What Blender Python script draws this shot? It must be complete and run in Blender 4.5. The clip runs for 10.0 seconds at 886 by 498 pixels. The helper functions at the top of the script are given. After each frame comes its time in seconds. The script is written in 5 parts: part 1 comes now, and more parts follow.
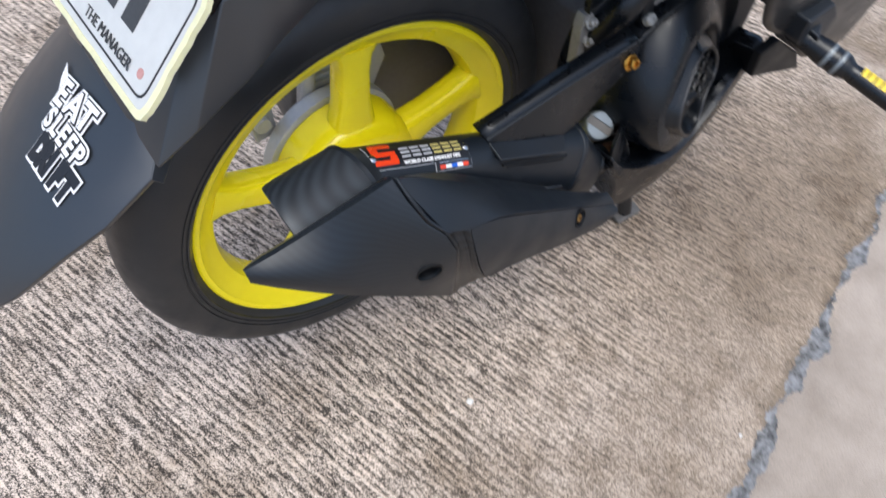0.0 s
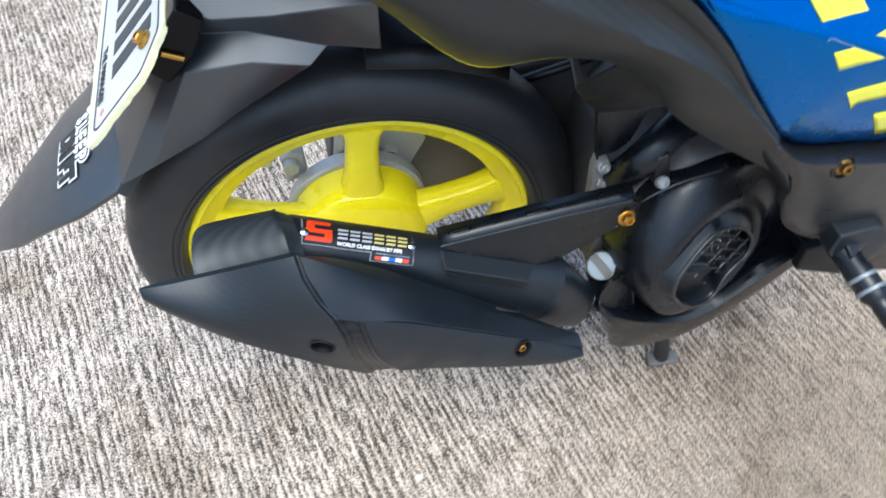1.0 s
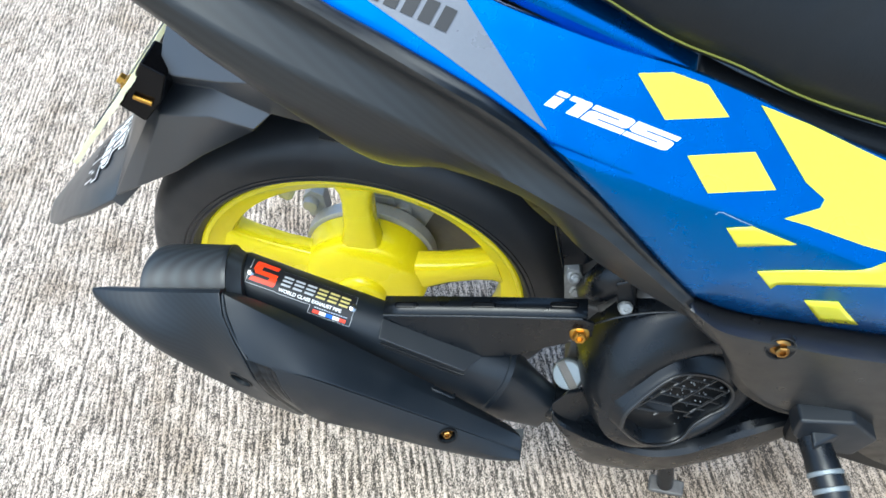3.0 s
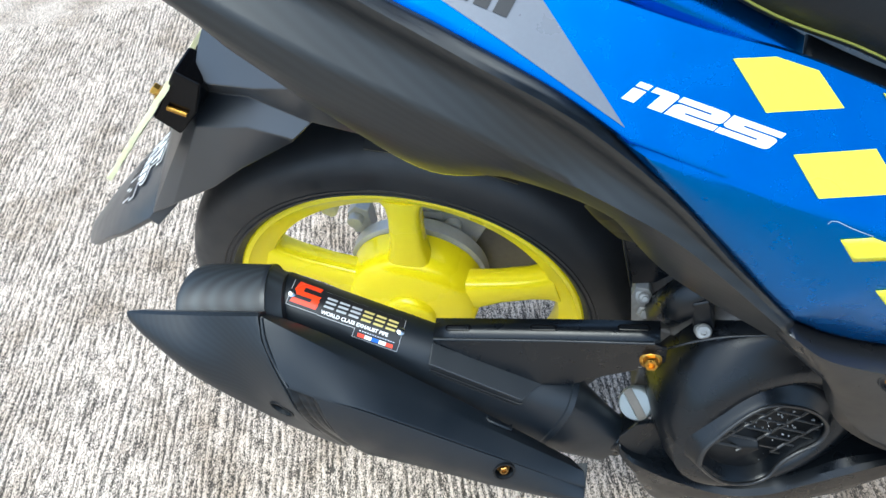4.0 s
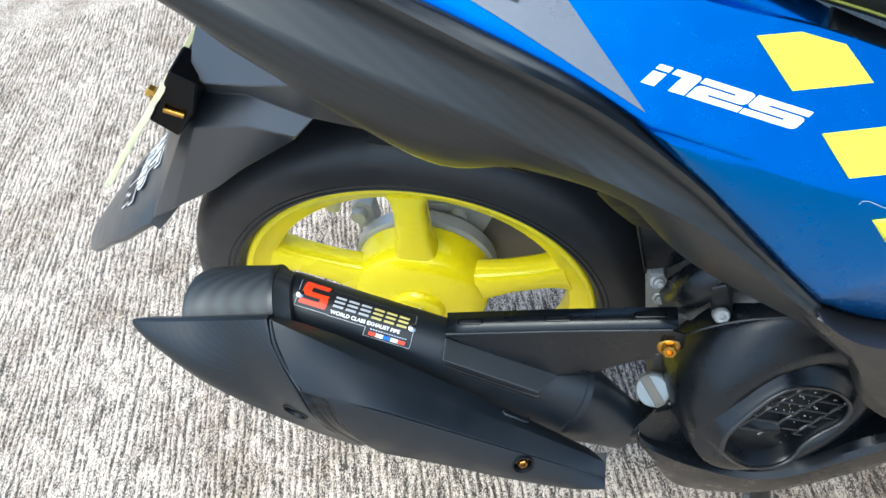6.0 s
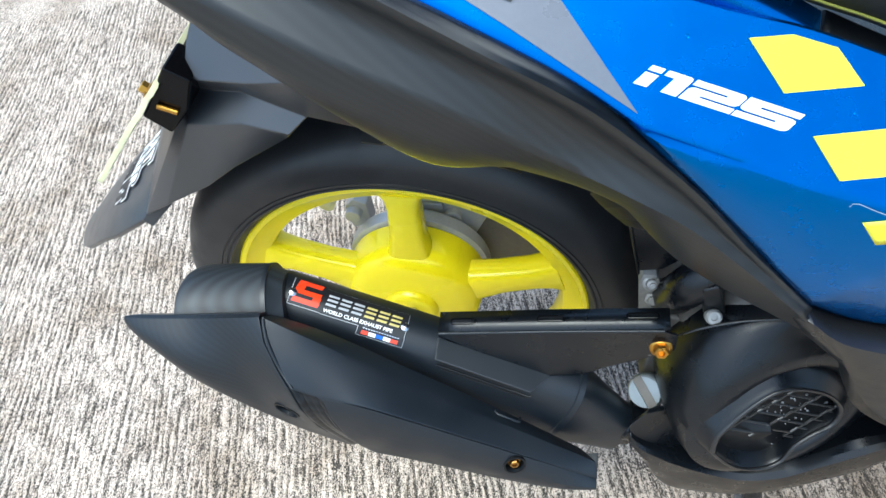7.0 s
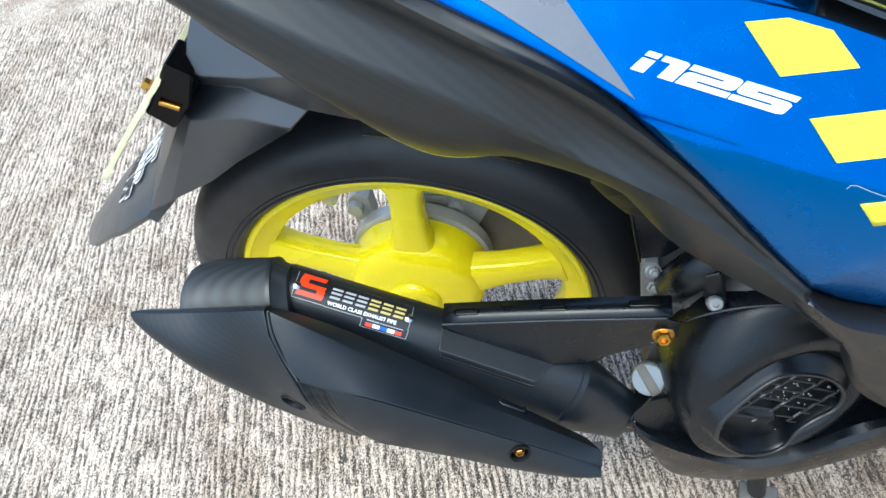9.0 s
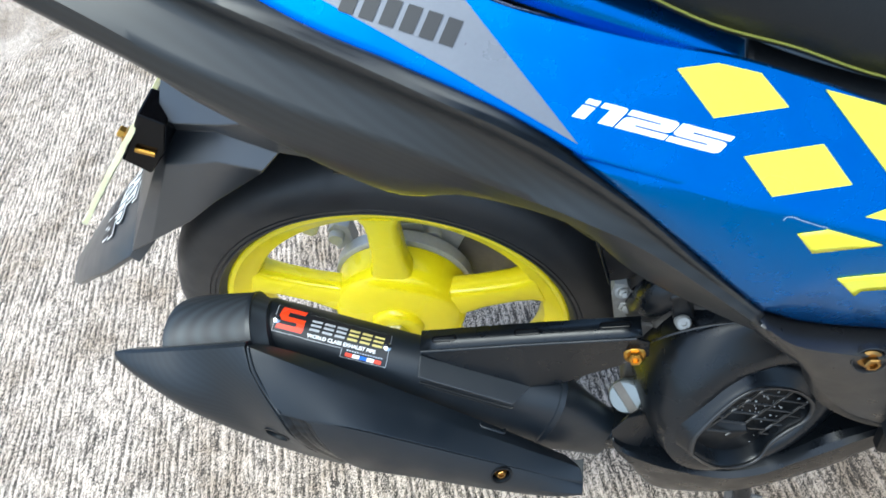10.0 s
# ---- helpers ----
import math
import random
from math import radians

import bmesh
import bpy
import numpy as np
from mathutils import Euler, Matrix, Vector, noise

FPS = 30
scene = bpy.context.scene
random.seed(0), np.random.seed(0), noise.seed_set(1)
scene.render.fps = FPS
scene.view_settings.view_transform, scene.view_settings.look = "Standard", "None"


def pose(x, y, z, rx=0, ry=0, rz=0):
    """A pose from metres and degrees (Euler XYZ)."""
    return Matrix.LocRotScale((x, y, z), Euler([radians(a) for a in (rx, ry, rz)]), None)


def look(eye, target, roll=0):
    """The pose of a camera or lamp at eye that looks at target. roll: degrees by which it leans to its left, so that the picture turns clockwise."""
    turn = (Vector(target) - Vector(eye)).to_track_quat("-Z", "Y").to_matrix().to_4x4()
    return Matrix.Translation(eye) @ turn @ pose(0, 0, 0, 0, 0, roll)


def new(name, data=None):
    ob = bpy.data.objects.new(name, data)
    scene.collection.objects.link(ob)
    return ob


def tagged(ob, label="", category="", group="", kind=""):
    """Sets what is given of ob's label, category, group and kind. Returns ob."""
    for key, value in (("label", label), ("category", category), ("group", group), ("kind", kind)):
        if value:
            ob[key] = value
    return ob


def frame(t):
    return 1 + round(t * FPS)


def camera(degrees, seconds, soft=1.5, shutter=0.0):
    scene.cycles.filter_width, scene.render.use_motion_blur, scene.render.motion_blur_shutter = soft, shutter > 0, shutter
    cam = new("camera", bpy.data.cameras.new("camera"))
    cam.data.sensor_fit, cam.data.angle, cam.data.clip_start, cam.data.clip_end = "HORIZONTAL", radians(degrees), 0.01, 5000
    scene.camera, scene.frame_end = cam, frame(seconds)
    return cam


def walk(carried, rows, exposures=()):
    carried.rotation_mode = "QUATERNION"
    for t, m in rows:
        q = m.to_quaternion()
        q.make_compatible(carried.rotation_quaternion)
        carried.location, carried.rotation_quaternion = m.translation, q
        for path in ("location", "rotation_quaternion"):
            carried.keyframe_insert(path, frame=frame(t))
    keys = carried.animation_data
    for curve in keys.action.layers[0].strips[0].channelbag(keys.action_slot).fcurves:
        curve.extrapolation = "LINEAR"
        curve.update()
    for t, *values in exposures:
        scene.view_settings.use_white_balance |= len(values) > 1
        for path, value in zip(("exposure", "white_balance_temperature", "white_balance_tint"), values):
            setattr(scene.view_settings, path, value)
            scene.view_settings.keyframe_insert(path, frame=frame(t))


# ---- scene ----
cam = camera(65.79, 10.0, shutter=0.4)
PATH = [
    (0.0, (-0.2226, -0.3924, 0.8448), (0.0571, -0.0673, 0.1695), 3.85),
    (0.5, (-0.1331, -0.3928, 0.8401), (0.0691, 0.0171, 0.1834), 1.36),
    (1.0, (-0.0123, -0.4619, 0.9019), (0.0865, -0.0115, 0.2481), -0.08),
    (1.3, (0.0310, -0.4400, 0.8980), (0.1102, 0.0328, 0.2572), 1.90),
    (1.5, (0.0715, -0.4332, 0.8997), (0.1268, 0.0346, 0.2531), 2.46),
    (2.0, (0.1463, -0.4244, 0.9193), (0.1277, 0.0410, 0.2689), -1.97),
    (2.2, (0.1702, -0.4153, 0.9353), (0.0882, 0.0685, 0.3034), -4.44),
    (3.3, (0.1979, -0.4437, 0.9200), (0.0760, 0.0392, 0.2940), -7.56),
    (3.5, (0.1795, -0.4271, 0.8915), (0.0278, 0.0553, 0.2717), -10.34),
    (4.0, (0.1834, -0.4091, 0.8917), (0.0256, 0.0822, 0.2804), -11.00),
    (4.5, (0.1768, -0.4103, 0.8846), (0.0195, 0.0599, 0.2568), -13.00),
    (5.0, (0.1707, -0.3988, 0.8923), (0.0015, 0.0802, 0.2744), -14.94),
    (5.5, (0.1713, -0.3987, 0.8875), (0.0087, 0.0805, 0.2678), -14.30),
    (7.0, (0.1745, -0.3986, 0.8859), (0.0231, 0.0816, 0.2643), -12.67),
    (7.5, (0.1749, -0.4021, 0.8854), (0.0240, 0.0764, 0.2623), -12.37),
    (8.0, (0.1773, -0.4014, 0.8853), (0.0271, 0.0761, 0.2612), -12.77),
    (8.5, (0.1784, -0.4022, 0.8845), (0.0310, 0.0748, 0.2593), -12.77),
    (9.0, (0.1761, -0.4039, 0.8862), (0.0209, 0.0724, 0.2625), -14.00),
    (9.5, (0.1856, -0.4038, 0.8949), (0.0206, 0.0702, 0.2720), -16.37),
    (10.0, (0.1969, -0.3997, 0.9046), (0.0470, 0.0879, 0.2884), -15.38),
]
EXPOSURES = [(0, 0.85, 5820, 4), (0.6, 1.12, 5660, 1), (1.2, 1.42, 5430, -4), (2.0, 1.80, 5500, -6), (3.3, 1.45, 5480, -6), (10, 1.45, 5480, -6)]
walk(cam, [(t, look(eye, target, roll)) for t, eye, target, roll in PATH], EXPOSURES)

# ---- world, sun, exposure ----
world = bpy.data.worlds.new("world")
scene.world = world
world.use_nodes = True
wn = world.node_tree.nodes
sky = wn.new("ShaderNodeTexSky")
sky.sky_type, sky.sun_disc = "NISHITA", False
sky.sun_elevation, sky.sun_rotation = radians(71), radians(203)
sky.air_density, sky.dust_density, sky.ozone_density = 0.7, 5.0, 1.0
wn["Background"].inputs["Strength"].default_value = 0.15
world.node_tree.links.new(sky.outputs["Color"], wn["Background"].inputs["Color"])
sun = new("sun", bpy.data.lights.new("sun", "SUN"))
sun.data.energy, sun.data.angle, sun.data.color = 0.5, radians(36), (1.0, 0.95, 0.89)
sun.matrix_world = look((-0.382, -0.899, 2.837), (0, 0, 0))


# ---- materials ----
def material(name, base, rough=0.5, metal=0.0, coat=0.0, bump=0.0, scale=200.0, vary=0.12, coat_rough=0.05, spec=0.5, stain=0.25):
    """A procedural surface: base colour with fine grain and broad stains, roughness wear and a fine bump."""
    m = bpy.data.materials.new(name)
    m.use_nodes = True
    n, l = m.node_tree.nodes, m.node_tree.links
    b = n["Principled BSDF"]
    co = n.new("ShaderNodeTexCoord")
    fine, broad = n.new("ShaderNodeTexNoise"), n.new("ShaderNodeTexNoise")
    fine.inputs["Scale"].default_value, fine.inputs["Detail"].default_value = scale, 4
    broad.inputs["Scale"].default_value, broad.inputs["Detail"].default_value = scale / 14, 5
    for t in (fine, broad):
        l.new(co.outputs["Object"], t.inputs["Vector"])
    mix = n.new("ShaderNodeMix")
    mix.data_type = "RGBA"
    mix.inputs["A"].default_value = (*[c * (1 - vary) for c in base], 1)
    mix.inputs["B"].default_value = (*[min(1, c * (1 + vary)) for c in base], 1)
    add = n.new("ShaderNodeMath")
    add.operation = "MULTIPLY_ADD"
    l.new(fine.outputs["Fac"], add.inputs[0])
    add.inputs[1].default_value = 0.5
    half = n.new("ShaderNodeMath")
    half.operation = "MULTIPLY"
    l.new(broad.outputs["Fac"], half.inputs[0])
    half.inputs[1].default_value = 0.5
    l.new(half.outputs[0], add.inputs[2])
    l.new(add.outputs[0], mix.inputs["Factor"])
    l.new(mix.outputs["Result"], b.inputs["Base Color"])
    rr = n.new("ShaderNodeMapRange")
    rr.inputs["From Min"].default_value, rr.inputs["From Max"].default_value = 0.3, 0.7
    rr.inputs["To Min"].default_value, rr.inputs["To Max"].default_value = max(0.02, rough * (1 - stain)), min(1, rough * (1 + stain))
    l.new(broad.outputs["Fac"], rr.inputs["Value"])
    l.new(rr.outputs["Result"], b.inputs["Roughness"])
    b.inputs["Metallic"].default_value = metal
    b.inputs["Coat Weight"].default_value, b.inputs["Coat Roughness"].default_value = coat, coat_rough
    b.inputs["Specular IOR Level"].default_value = spec
    if bump:
        bp = n.new("ShaderNodeBump")
        bp.inputs["Strength"].default_value, bp.inputs["Distance"].default_value = bump, 0.0006
        l.new(fine.outputs["Fac"], bp.inputs["Height"])
        l.new(bp.outputs["Normal"], b.inputs["Normal"])
    return m


def carbon(name, dark, light, rough, pitch=0.0024, coat=0.0, relief=0.25, spec=0.6):
    """Diagonal carbon weave: two crossed bands of ribs in colour and relief."""
    m = material(name, dark, rough, coat=coat, scale=150, spec=spec)
    n, l = m.node_tree.nodes, m.node_tree.links
    b = n["Principled BSDF"]
    co = n.new("ShaderNodeTexCoord")
    mp = n.new("ShaderNodeMapping")
    mp.inputs["Rotation"].default_value = (radians(20), radians(52), radians(35))
    l.new(co.outputs["Object"], mp.inputs["Vector"])
    wv = n.new("ShaderNodeTexWave")
    wv.inputs["Scale"].default_value, wv.inputs["Distortion"].default_value = 0.314 / pitch / 2, 0.6
    l.new(mp.outputs["Vector"], wv.inputs["Vector"])
    mix = n.new("ShaderNodeMix")
    mix.data_type = "RGBA"
    mix.inputs["A"].default_value, mix.inputs["B"].default_value = (*dark, 1), (*light, 1)
    l.new(wv.outputs["Fac"], mix.inputs["Factor"])
    l.new(mix.outputs["Result"], b.inputs["Base Color"])
    bp = n.new("ShaderNodeBump")
    bp.inputs["Strength"].default_value, bp.inputs["Distance"].default_value = relief, 0.0003
    l.new(wv.outputs["Fac"], bp.inputs["Height"])
    l.new(bp.outputs["Normal"], b.inputs["Normal"])
    return m


def concrete():
    """Broom-grooved road concrete, a broken joint and the smoother slab beyond it."""
    m = bpy.data.materials.new("road_concrete")
    m.use_nodes = True
    n, l = m.node_tree.nodes, m.node_tree.links
    b = n["Principled BSDF"]
    co = n.new("ShaderNodeTexCoord")
    turn = n.new("ShaderNodeMapping")
    turn.inputs["Rotation"].default_value = (0, 0, radians(-GROOVE))
    l.new(co.outputs["Object"], turn.inputs["Vector"])

    def tex(scale, detail=6.0, stretch=None, rough=0.6, dist=0.0):
        t = n.new("ShaderNodeTexNoise")
        t.inputs["Scale"].default_value, t.inputs["Detail"].default_value = scale, detail
        t.inputs["Roughness"].default_value, t.inputs["Distortion"].default_value = rough, dist
        if stretch:
            mp = n.new("ShaderNodeMapping")
            mp.inputs["Scale"].default_value = stretch
            l.new(turn.outputs["Vector"], mp.inputs["Vector"])
            l.new(mp.outputs["Vector"], t.inputs["Vector"])
        else:
            l.new(co.outputs["Object"], t.inputs["Vector"])
        return t.outputs["Fac"]

    def ramp(fac, stops):
        r = n.new("ShaderNodeValToRGB")
        while len(r.color_ramp.elements) < len(stops):
            r.color_ramp.elements.new(0.5)
        span = max(1.0, stops[-1][0] * 1.02)
        for e, (p, c) in zip(r.color_ramp.elements, stops):
            e.position, e.color = p / span, (*c, 1)
        top = max(1.0, stops[-1][0] * 1.02)
        if top > 1:
            q = n.new("ShaderNodeMath")
            q.operation = "DIVIDE"
            l.new(fac, q.inputs[0])
            q.inputs[1].default_value = top
            fac = q.outputs[0]
        l.new(fac, r.inputs["Fac"])
        return r.outputs["Color"]

    def mixed(fac, a, c, mode="MIX"):
        x = n.new("ShaderNodeMix")
        x.data_type, x.blend_type = "RGBA", mode
        for v, k in ((fac, "Factor"), (a, "A"), (c, "B")):
            if isinstance(v, (float, tuple)):
                x.inputs[k].default_value = v
            else:
                l.new(v, x.inputs[k])
        return x.outputs["Result"]

    g = lambda v: (v, v * 0.942, v * 0.885)

    def added(a, ka, c, kc):
        x = n.new("ShaderNodeMath")
        x.operation = "MULTIPLY"
        l.new(a, x.inputs[0])
        x.inputs[1].default_value = ka
        y = n.new("ShaderNodeMath")
        y.operation = "MULTIPLY_ADD"
        l.new(c, y.inputs[0])
        y.inputs[1].default_value = kc
        l.new(x.outputs[0], y.inputs[2])
        return y.outputs[0]

    # colour by height: dark in the grooves, pale on the ridges
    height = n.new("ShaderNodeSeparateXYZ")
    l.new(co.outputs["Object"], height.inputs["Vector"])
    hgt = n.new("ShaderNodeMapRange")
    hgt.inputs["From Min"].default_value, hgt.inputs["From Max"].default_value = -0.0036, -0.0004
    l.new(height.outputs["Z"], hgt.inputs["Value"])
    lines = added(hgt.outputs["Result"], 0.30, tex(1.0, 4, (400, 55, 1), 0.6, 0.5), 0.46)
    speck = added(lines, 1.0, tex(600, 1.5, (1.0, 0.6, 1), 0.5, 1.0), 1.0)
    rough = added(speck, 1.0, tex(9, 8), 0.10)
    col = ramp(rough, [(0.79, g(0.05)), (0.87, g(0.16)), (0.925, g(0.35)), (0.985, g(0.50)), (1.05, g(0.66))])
    pits = ramp(tex(420, 2), [(0.32, g(0.28)), (0.44, g(1.0)), (0.8, g(1.10))])
    col = mixed(1.0, col, pits, "MULTIPLY")
    grit = ramp(tex(500, 3), [(0.3, g(0.75)), (0.55, g(1.0)), (0.8, g(1.1))])
    # worn smoother towards the joint
    sep = n.new("ShaderNodeSeparateXYZ")
    l.new(turn.outputs["Vector"], sep.inputs["Vector"])
    wob = n.new("ShaderNodeMath")
    wob.operation = "MULTIPLY_ADD"
    l.new(tex(14, 7, None, 0.65), wob.inputs[0])
    wob.inputs[1].default_value = 0.06
    l.new(sep.outputs["Y"], wob.inputs[2])

    def band(lo, hi, a=1.0, c=0.0, value=None):
        r = n.new("ShaderNodeMapRange")
        r.inputs["From Min"].default_value, r.inputs["From Max"].default_value = lo, hi
        r.inputs["To Min"].default_value, r.inputs["To Max"].default_value = a, c
        l.new(value or wob.outputs[0], r.inputs["Value"])
        return r.outputs["Result"]

    worn = mixed(1.0, ramp(tex(1.0, 8, (46, 15, 1), 0.72), [(0.32, (0.205, 0.180, 0.150)), (0.48, (0.35, 0.314, 0.268)), (0.68, (0.49, 0.445, 0.385))]), pits, "MULTIPLY")
    col = mixed(band(JOINT + 0.04, JOINT + 0.42, 0.60, 0.0), col, worn)
    # grime: broad brown stains
    stain = ramp(tex(4.5, 9, None, 0.7), [(0.34, (0.60, 0.56, 0.50)), (0.52, (1.0, 1.0, 1.0)), (0.7, (1.06, 1.05, 1.04))])
    col = mixed(1.0, col, stain, "MULTIPLY")
    # a broad oval by the footboard, darker and browner towards its middle
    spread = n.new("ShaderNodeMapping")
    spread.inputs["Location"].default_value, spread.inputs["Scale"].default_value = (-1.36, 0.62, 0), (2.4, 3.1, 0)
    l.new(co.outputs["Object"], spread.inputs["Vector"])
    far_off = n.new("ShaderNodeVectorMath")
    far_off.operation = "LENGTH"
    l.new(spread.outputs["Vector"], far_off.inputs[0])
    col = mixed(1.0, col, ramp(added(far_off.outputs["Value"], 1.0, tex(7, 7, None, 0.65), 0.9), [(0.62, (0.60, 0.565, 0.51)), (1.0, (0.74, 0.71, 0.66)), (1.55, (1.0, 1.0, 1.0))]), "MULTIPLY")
    # more grime: blotches drawn out along the strokes, dark spots
    blotch = ramp(tex(1.0, 6, (22, 8, 1), 0.62), [(0.27, (0.50, 0.47, 0.43)), (0.35, (1.0, 1.0, 1.0))])
    col = mixed(1.0, col, blotch, "MULTIPLY")
    spots = ramp(tex(34, 4), [(0.25, g(0.45)), (0.33, g(1.0))])
    col = mixed(1.0, col, spots, "MULTIPLY")
    far = ramp(tex(10, 8), [(0.3, (0.28, 0.248, 0.216)), (0.5, (0.36, 0.322, 0.284)), (0.7, (0.43, 0.388, 0.346))])
    far = mixed(1.0, far, grit, "MULTIPLY")
    mid_line = JOINT + 0.030
    col = mixed(band(mid_line - 0.002, mid_line + 0.002), col, far)
    # the crack: from a hairline to wide beds of grey filler
    away = n.new("ShaderNodeMath")
    away.operation = "SUBTRACT"
    l.new(wob.outputs[0], away.inputs[0])
    away.inputs[1].default_value = mid_line
    dist = n.new("ShaderNodeMath")
    dist.operation = "ABSOLUTE"
    l.new(away.outputs[0], dist.inputs[0])
    width = band(0.42, 0.60, 0.0016, 0.0135, tex(1.0, 5, (11, 0.3, 1), 0.6))
    inside = n.new("ShaderNodeMath")
    inside.operation = "LESS_THAN"
    l.new(dist.outputs[0], inside.inputs[0])
    l.new(width, inside.inputs[1])
    fill = ramp(tex(70, 6, None, 0.7), [(0.36, (0.05, 0.05, 0.05)), (0.47, (0.135, 0.135, 0.138)), (0.64, (0.29, 0.295, 0.305))])
    col = mixed(inside.outputs[0], col, fill)
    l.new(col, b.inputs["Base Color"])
    b.inputs["Roughness"].default_value = 0.85
    b.inputs["Specular IOR Level"].default_value = 0.3
    bp = n.new("ShaderNodeBump")
    bp.inputs["Strength"].default_value, bp.inputs["Distance"].default_value = 0.6, 0.002
    l.new(tex(260, 4), bp.inputs["Height"])
    l.new(bp.outputs["Normal"], b.inputs["Normal"])
    return m


GROOVE = 15.2          # degrees by which the broom lines turn from the y axis
JOINT = -0.512         # where the slab joint lies along the broom lines
ROAD = concrete()
RUBBER = material("tyre_rubber", (0.0165, 0.0175, 0.0190), 0.46, bump=0.2, scale=500, spec=0.5)
YELLOW = material("rim_yellow_paint", (0.92, 0.77, 0.0), 0.30, coat=0.2, scale=60, vary=0.04, spec=0.35)
BLACK = material("satin_black_paint", (0.0054, 0.0082, 0.0124), 0.46, scale=300, spec=0.52, bump=0.06)
CARBON = carbon("carbon_weave", (0.0046, 0.0068, 0.0098), (0.0078, 0.0108, 0.0146), 0.42, 0.0016, relief=0.06, spec=0.52)
CAPWEAVE = carbon("cap_carbon_weave", (0.0070, 0.0095, 0.0130), (0.0200, 0.0250, 0.0310), 0.60, 0.0027, relief=0.14, spec=0.6)
DARKWEAVE = carbon("black_weave", (0.0020, 0.0025, 0.0032), (0.0110, 0.0130, 0.0160), 0.38, 0.0030, relief=0.12, spec=0.4)
COVER = carbon("dark_cover_plastic", (0.0050, 0.0064, 0.0074), (0.0092, 0.0112, 0.0128), 0.42, 0.0022, relief=0.05, spec=0.62)
PLASTIC = material("black_plastic", (0.0036, 0.0048, 0.0068), 0.30, spec=0.42, bump=0.06, scale=700)
GREYPLASTIC = material("grey_plastic", (0.0130, 0.0132, 0.0140), 0.34, bump=0.10, scale=700, spec=0.55)
BLUE = material("blue_metallic_paint", (0.0, 0.125, 0.45), 0.25, metal=0.9, coat=0.3, scale=900, vary=0.05, coat_rough=0.07, spec=0.3)
LIME = material("yellow_decal", (0.72, 0.69, 0.015), 0.3, coat=1.0, scale=40, vary=0.04)
WHITE = material("white_decal", (0.82, 0.82, 0.82), 0.35, scale=80, vary=0.04)
SILVERDECAL = material("grey_decal", (0.14, 0.15, 0.175), 0.32, metal=0.3, coat=0.3, scale=500)
DARKDECAL = material("dark_decal", (0.012, 0.012, 0.014), 0.4, scale=80)
RED = material("red_decal", (0.70, 0.05, 0.01), 0.3, coat=0.4, scale=80)
BADGEBLUE = material("badge_blue", (0.02, 0.12, 0.6), 0.3, scale=80)
STEELDECAL = material("steel_grey_print", (0.42, 0.43, 0.45), 0.4, scale=80)
BRASSDECAL = material("brass_decal", (0.55, 0.47, 0.16), 0.4, metal=0.0, scale=80)
GOLD = material("gold_anodised", (0.50, 0.27, 0.05), 0.28, metal=1.0, scale=200, vary=0.3)
OLDGOLD = material("tarnished_gold", (0.30, 0.17, 0.05), 0.35, metal=1.0, scale=200)
CHROME = material("plated_steel", (0.62, 0.63, 0.64), 0.25, metal=1.0, scale=200)
ALLOY = material("cast_alloy", (0.50, 0.50, 0.51), 0.45, metal=0.35, bump=0.5, scale=260, vary=0.25)
OLDALLOY = material("old_alloy", (0.34, 0.335, 0.32), 0.5, metal=0.4, bump=0.6, scale=220, vary=0.5)
CHAMBER = material("deep_black_plastic", (0.0040, 0.0045, 0.0055), 0.45, scale=400, spec=0.3)
DUST = material("pale_dust", (0.32, 0.33, 0.35), 0.9, scale=400)
PALERED = material("faded_red_print", (0.46, 0.24, 0.22), 0.5, scale=300, vary=0.6)
DIRTY = material("dirty_alloy", (0.14, 0.13, 0.12), 0.6, metal=0.4, bump=0.5, scale=160, vary=0.4)
RUST = material("rusty_pipe", (0.22, 0.12, 0.07), 0.6, metal=0.5, bump=0.4, scale=220, vary=0.4)
PLATEWHITE = material("plate_film", (0.55, 0.555, 0.54), 0.4, coat=0.4, bump=0.8, scale=90, vary=0.22)
PRINT = material("grey_black_print", (0.04, 0.042, 0.045), 0.5, scale=300, vary=0.5)
PLATEEDGE = material("yellowed_plate_edge", (0.70, 0.68, 0.44), 0.4, bump=0.6, scale=150, vary=0.25)
ZINC = material("dull_zinc", (0.21, 0.235, 0.25), 0.42, metal=0.4, scale=120, vary=0.16)
FENDER = material("grey_black_plastic", (0.0120, 0.0145, 0.0185), 0.36, spec=1.0, coat=0.2, bump=0.0, scale=700, stain=0.08, coat_rough=0.25)
CHALK = material("chalky_stone", (0.66, 0.65, 0.62), 0.9, bump=0.5, scale=600)
SEATVINYL = material("black_seat_vinyl", (0.0040, 0.0050, 0.0062), 0.55, bump=0.35, scale=420, spec=0.3)
GLOSSBLACK = material("gloss_black_paint", (0.0030, 0.0030, 0.0036), 0.15, spec=0.15, scale=300)
PLATEEDGE.node_tree.nodes["Principled BSDF"].inputs["Subsurface Weight"].default_value = 0.8
PLATEEDGE.node_tree.nodes["Principled BSDF"].inputs["Subsurface Radius"].default_value = (0.02, 0.02, 0.015)
PIPING = material("dull_yellow_piping", (0.16, 0.165, 0.02), 0.5, scale=200)
PEGYELLOW = material("yellow_rubber", (0.75, 0.55, 0.03), 0.5, scale=200)


# ---- mesh helpers ----
V = Vector


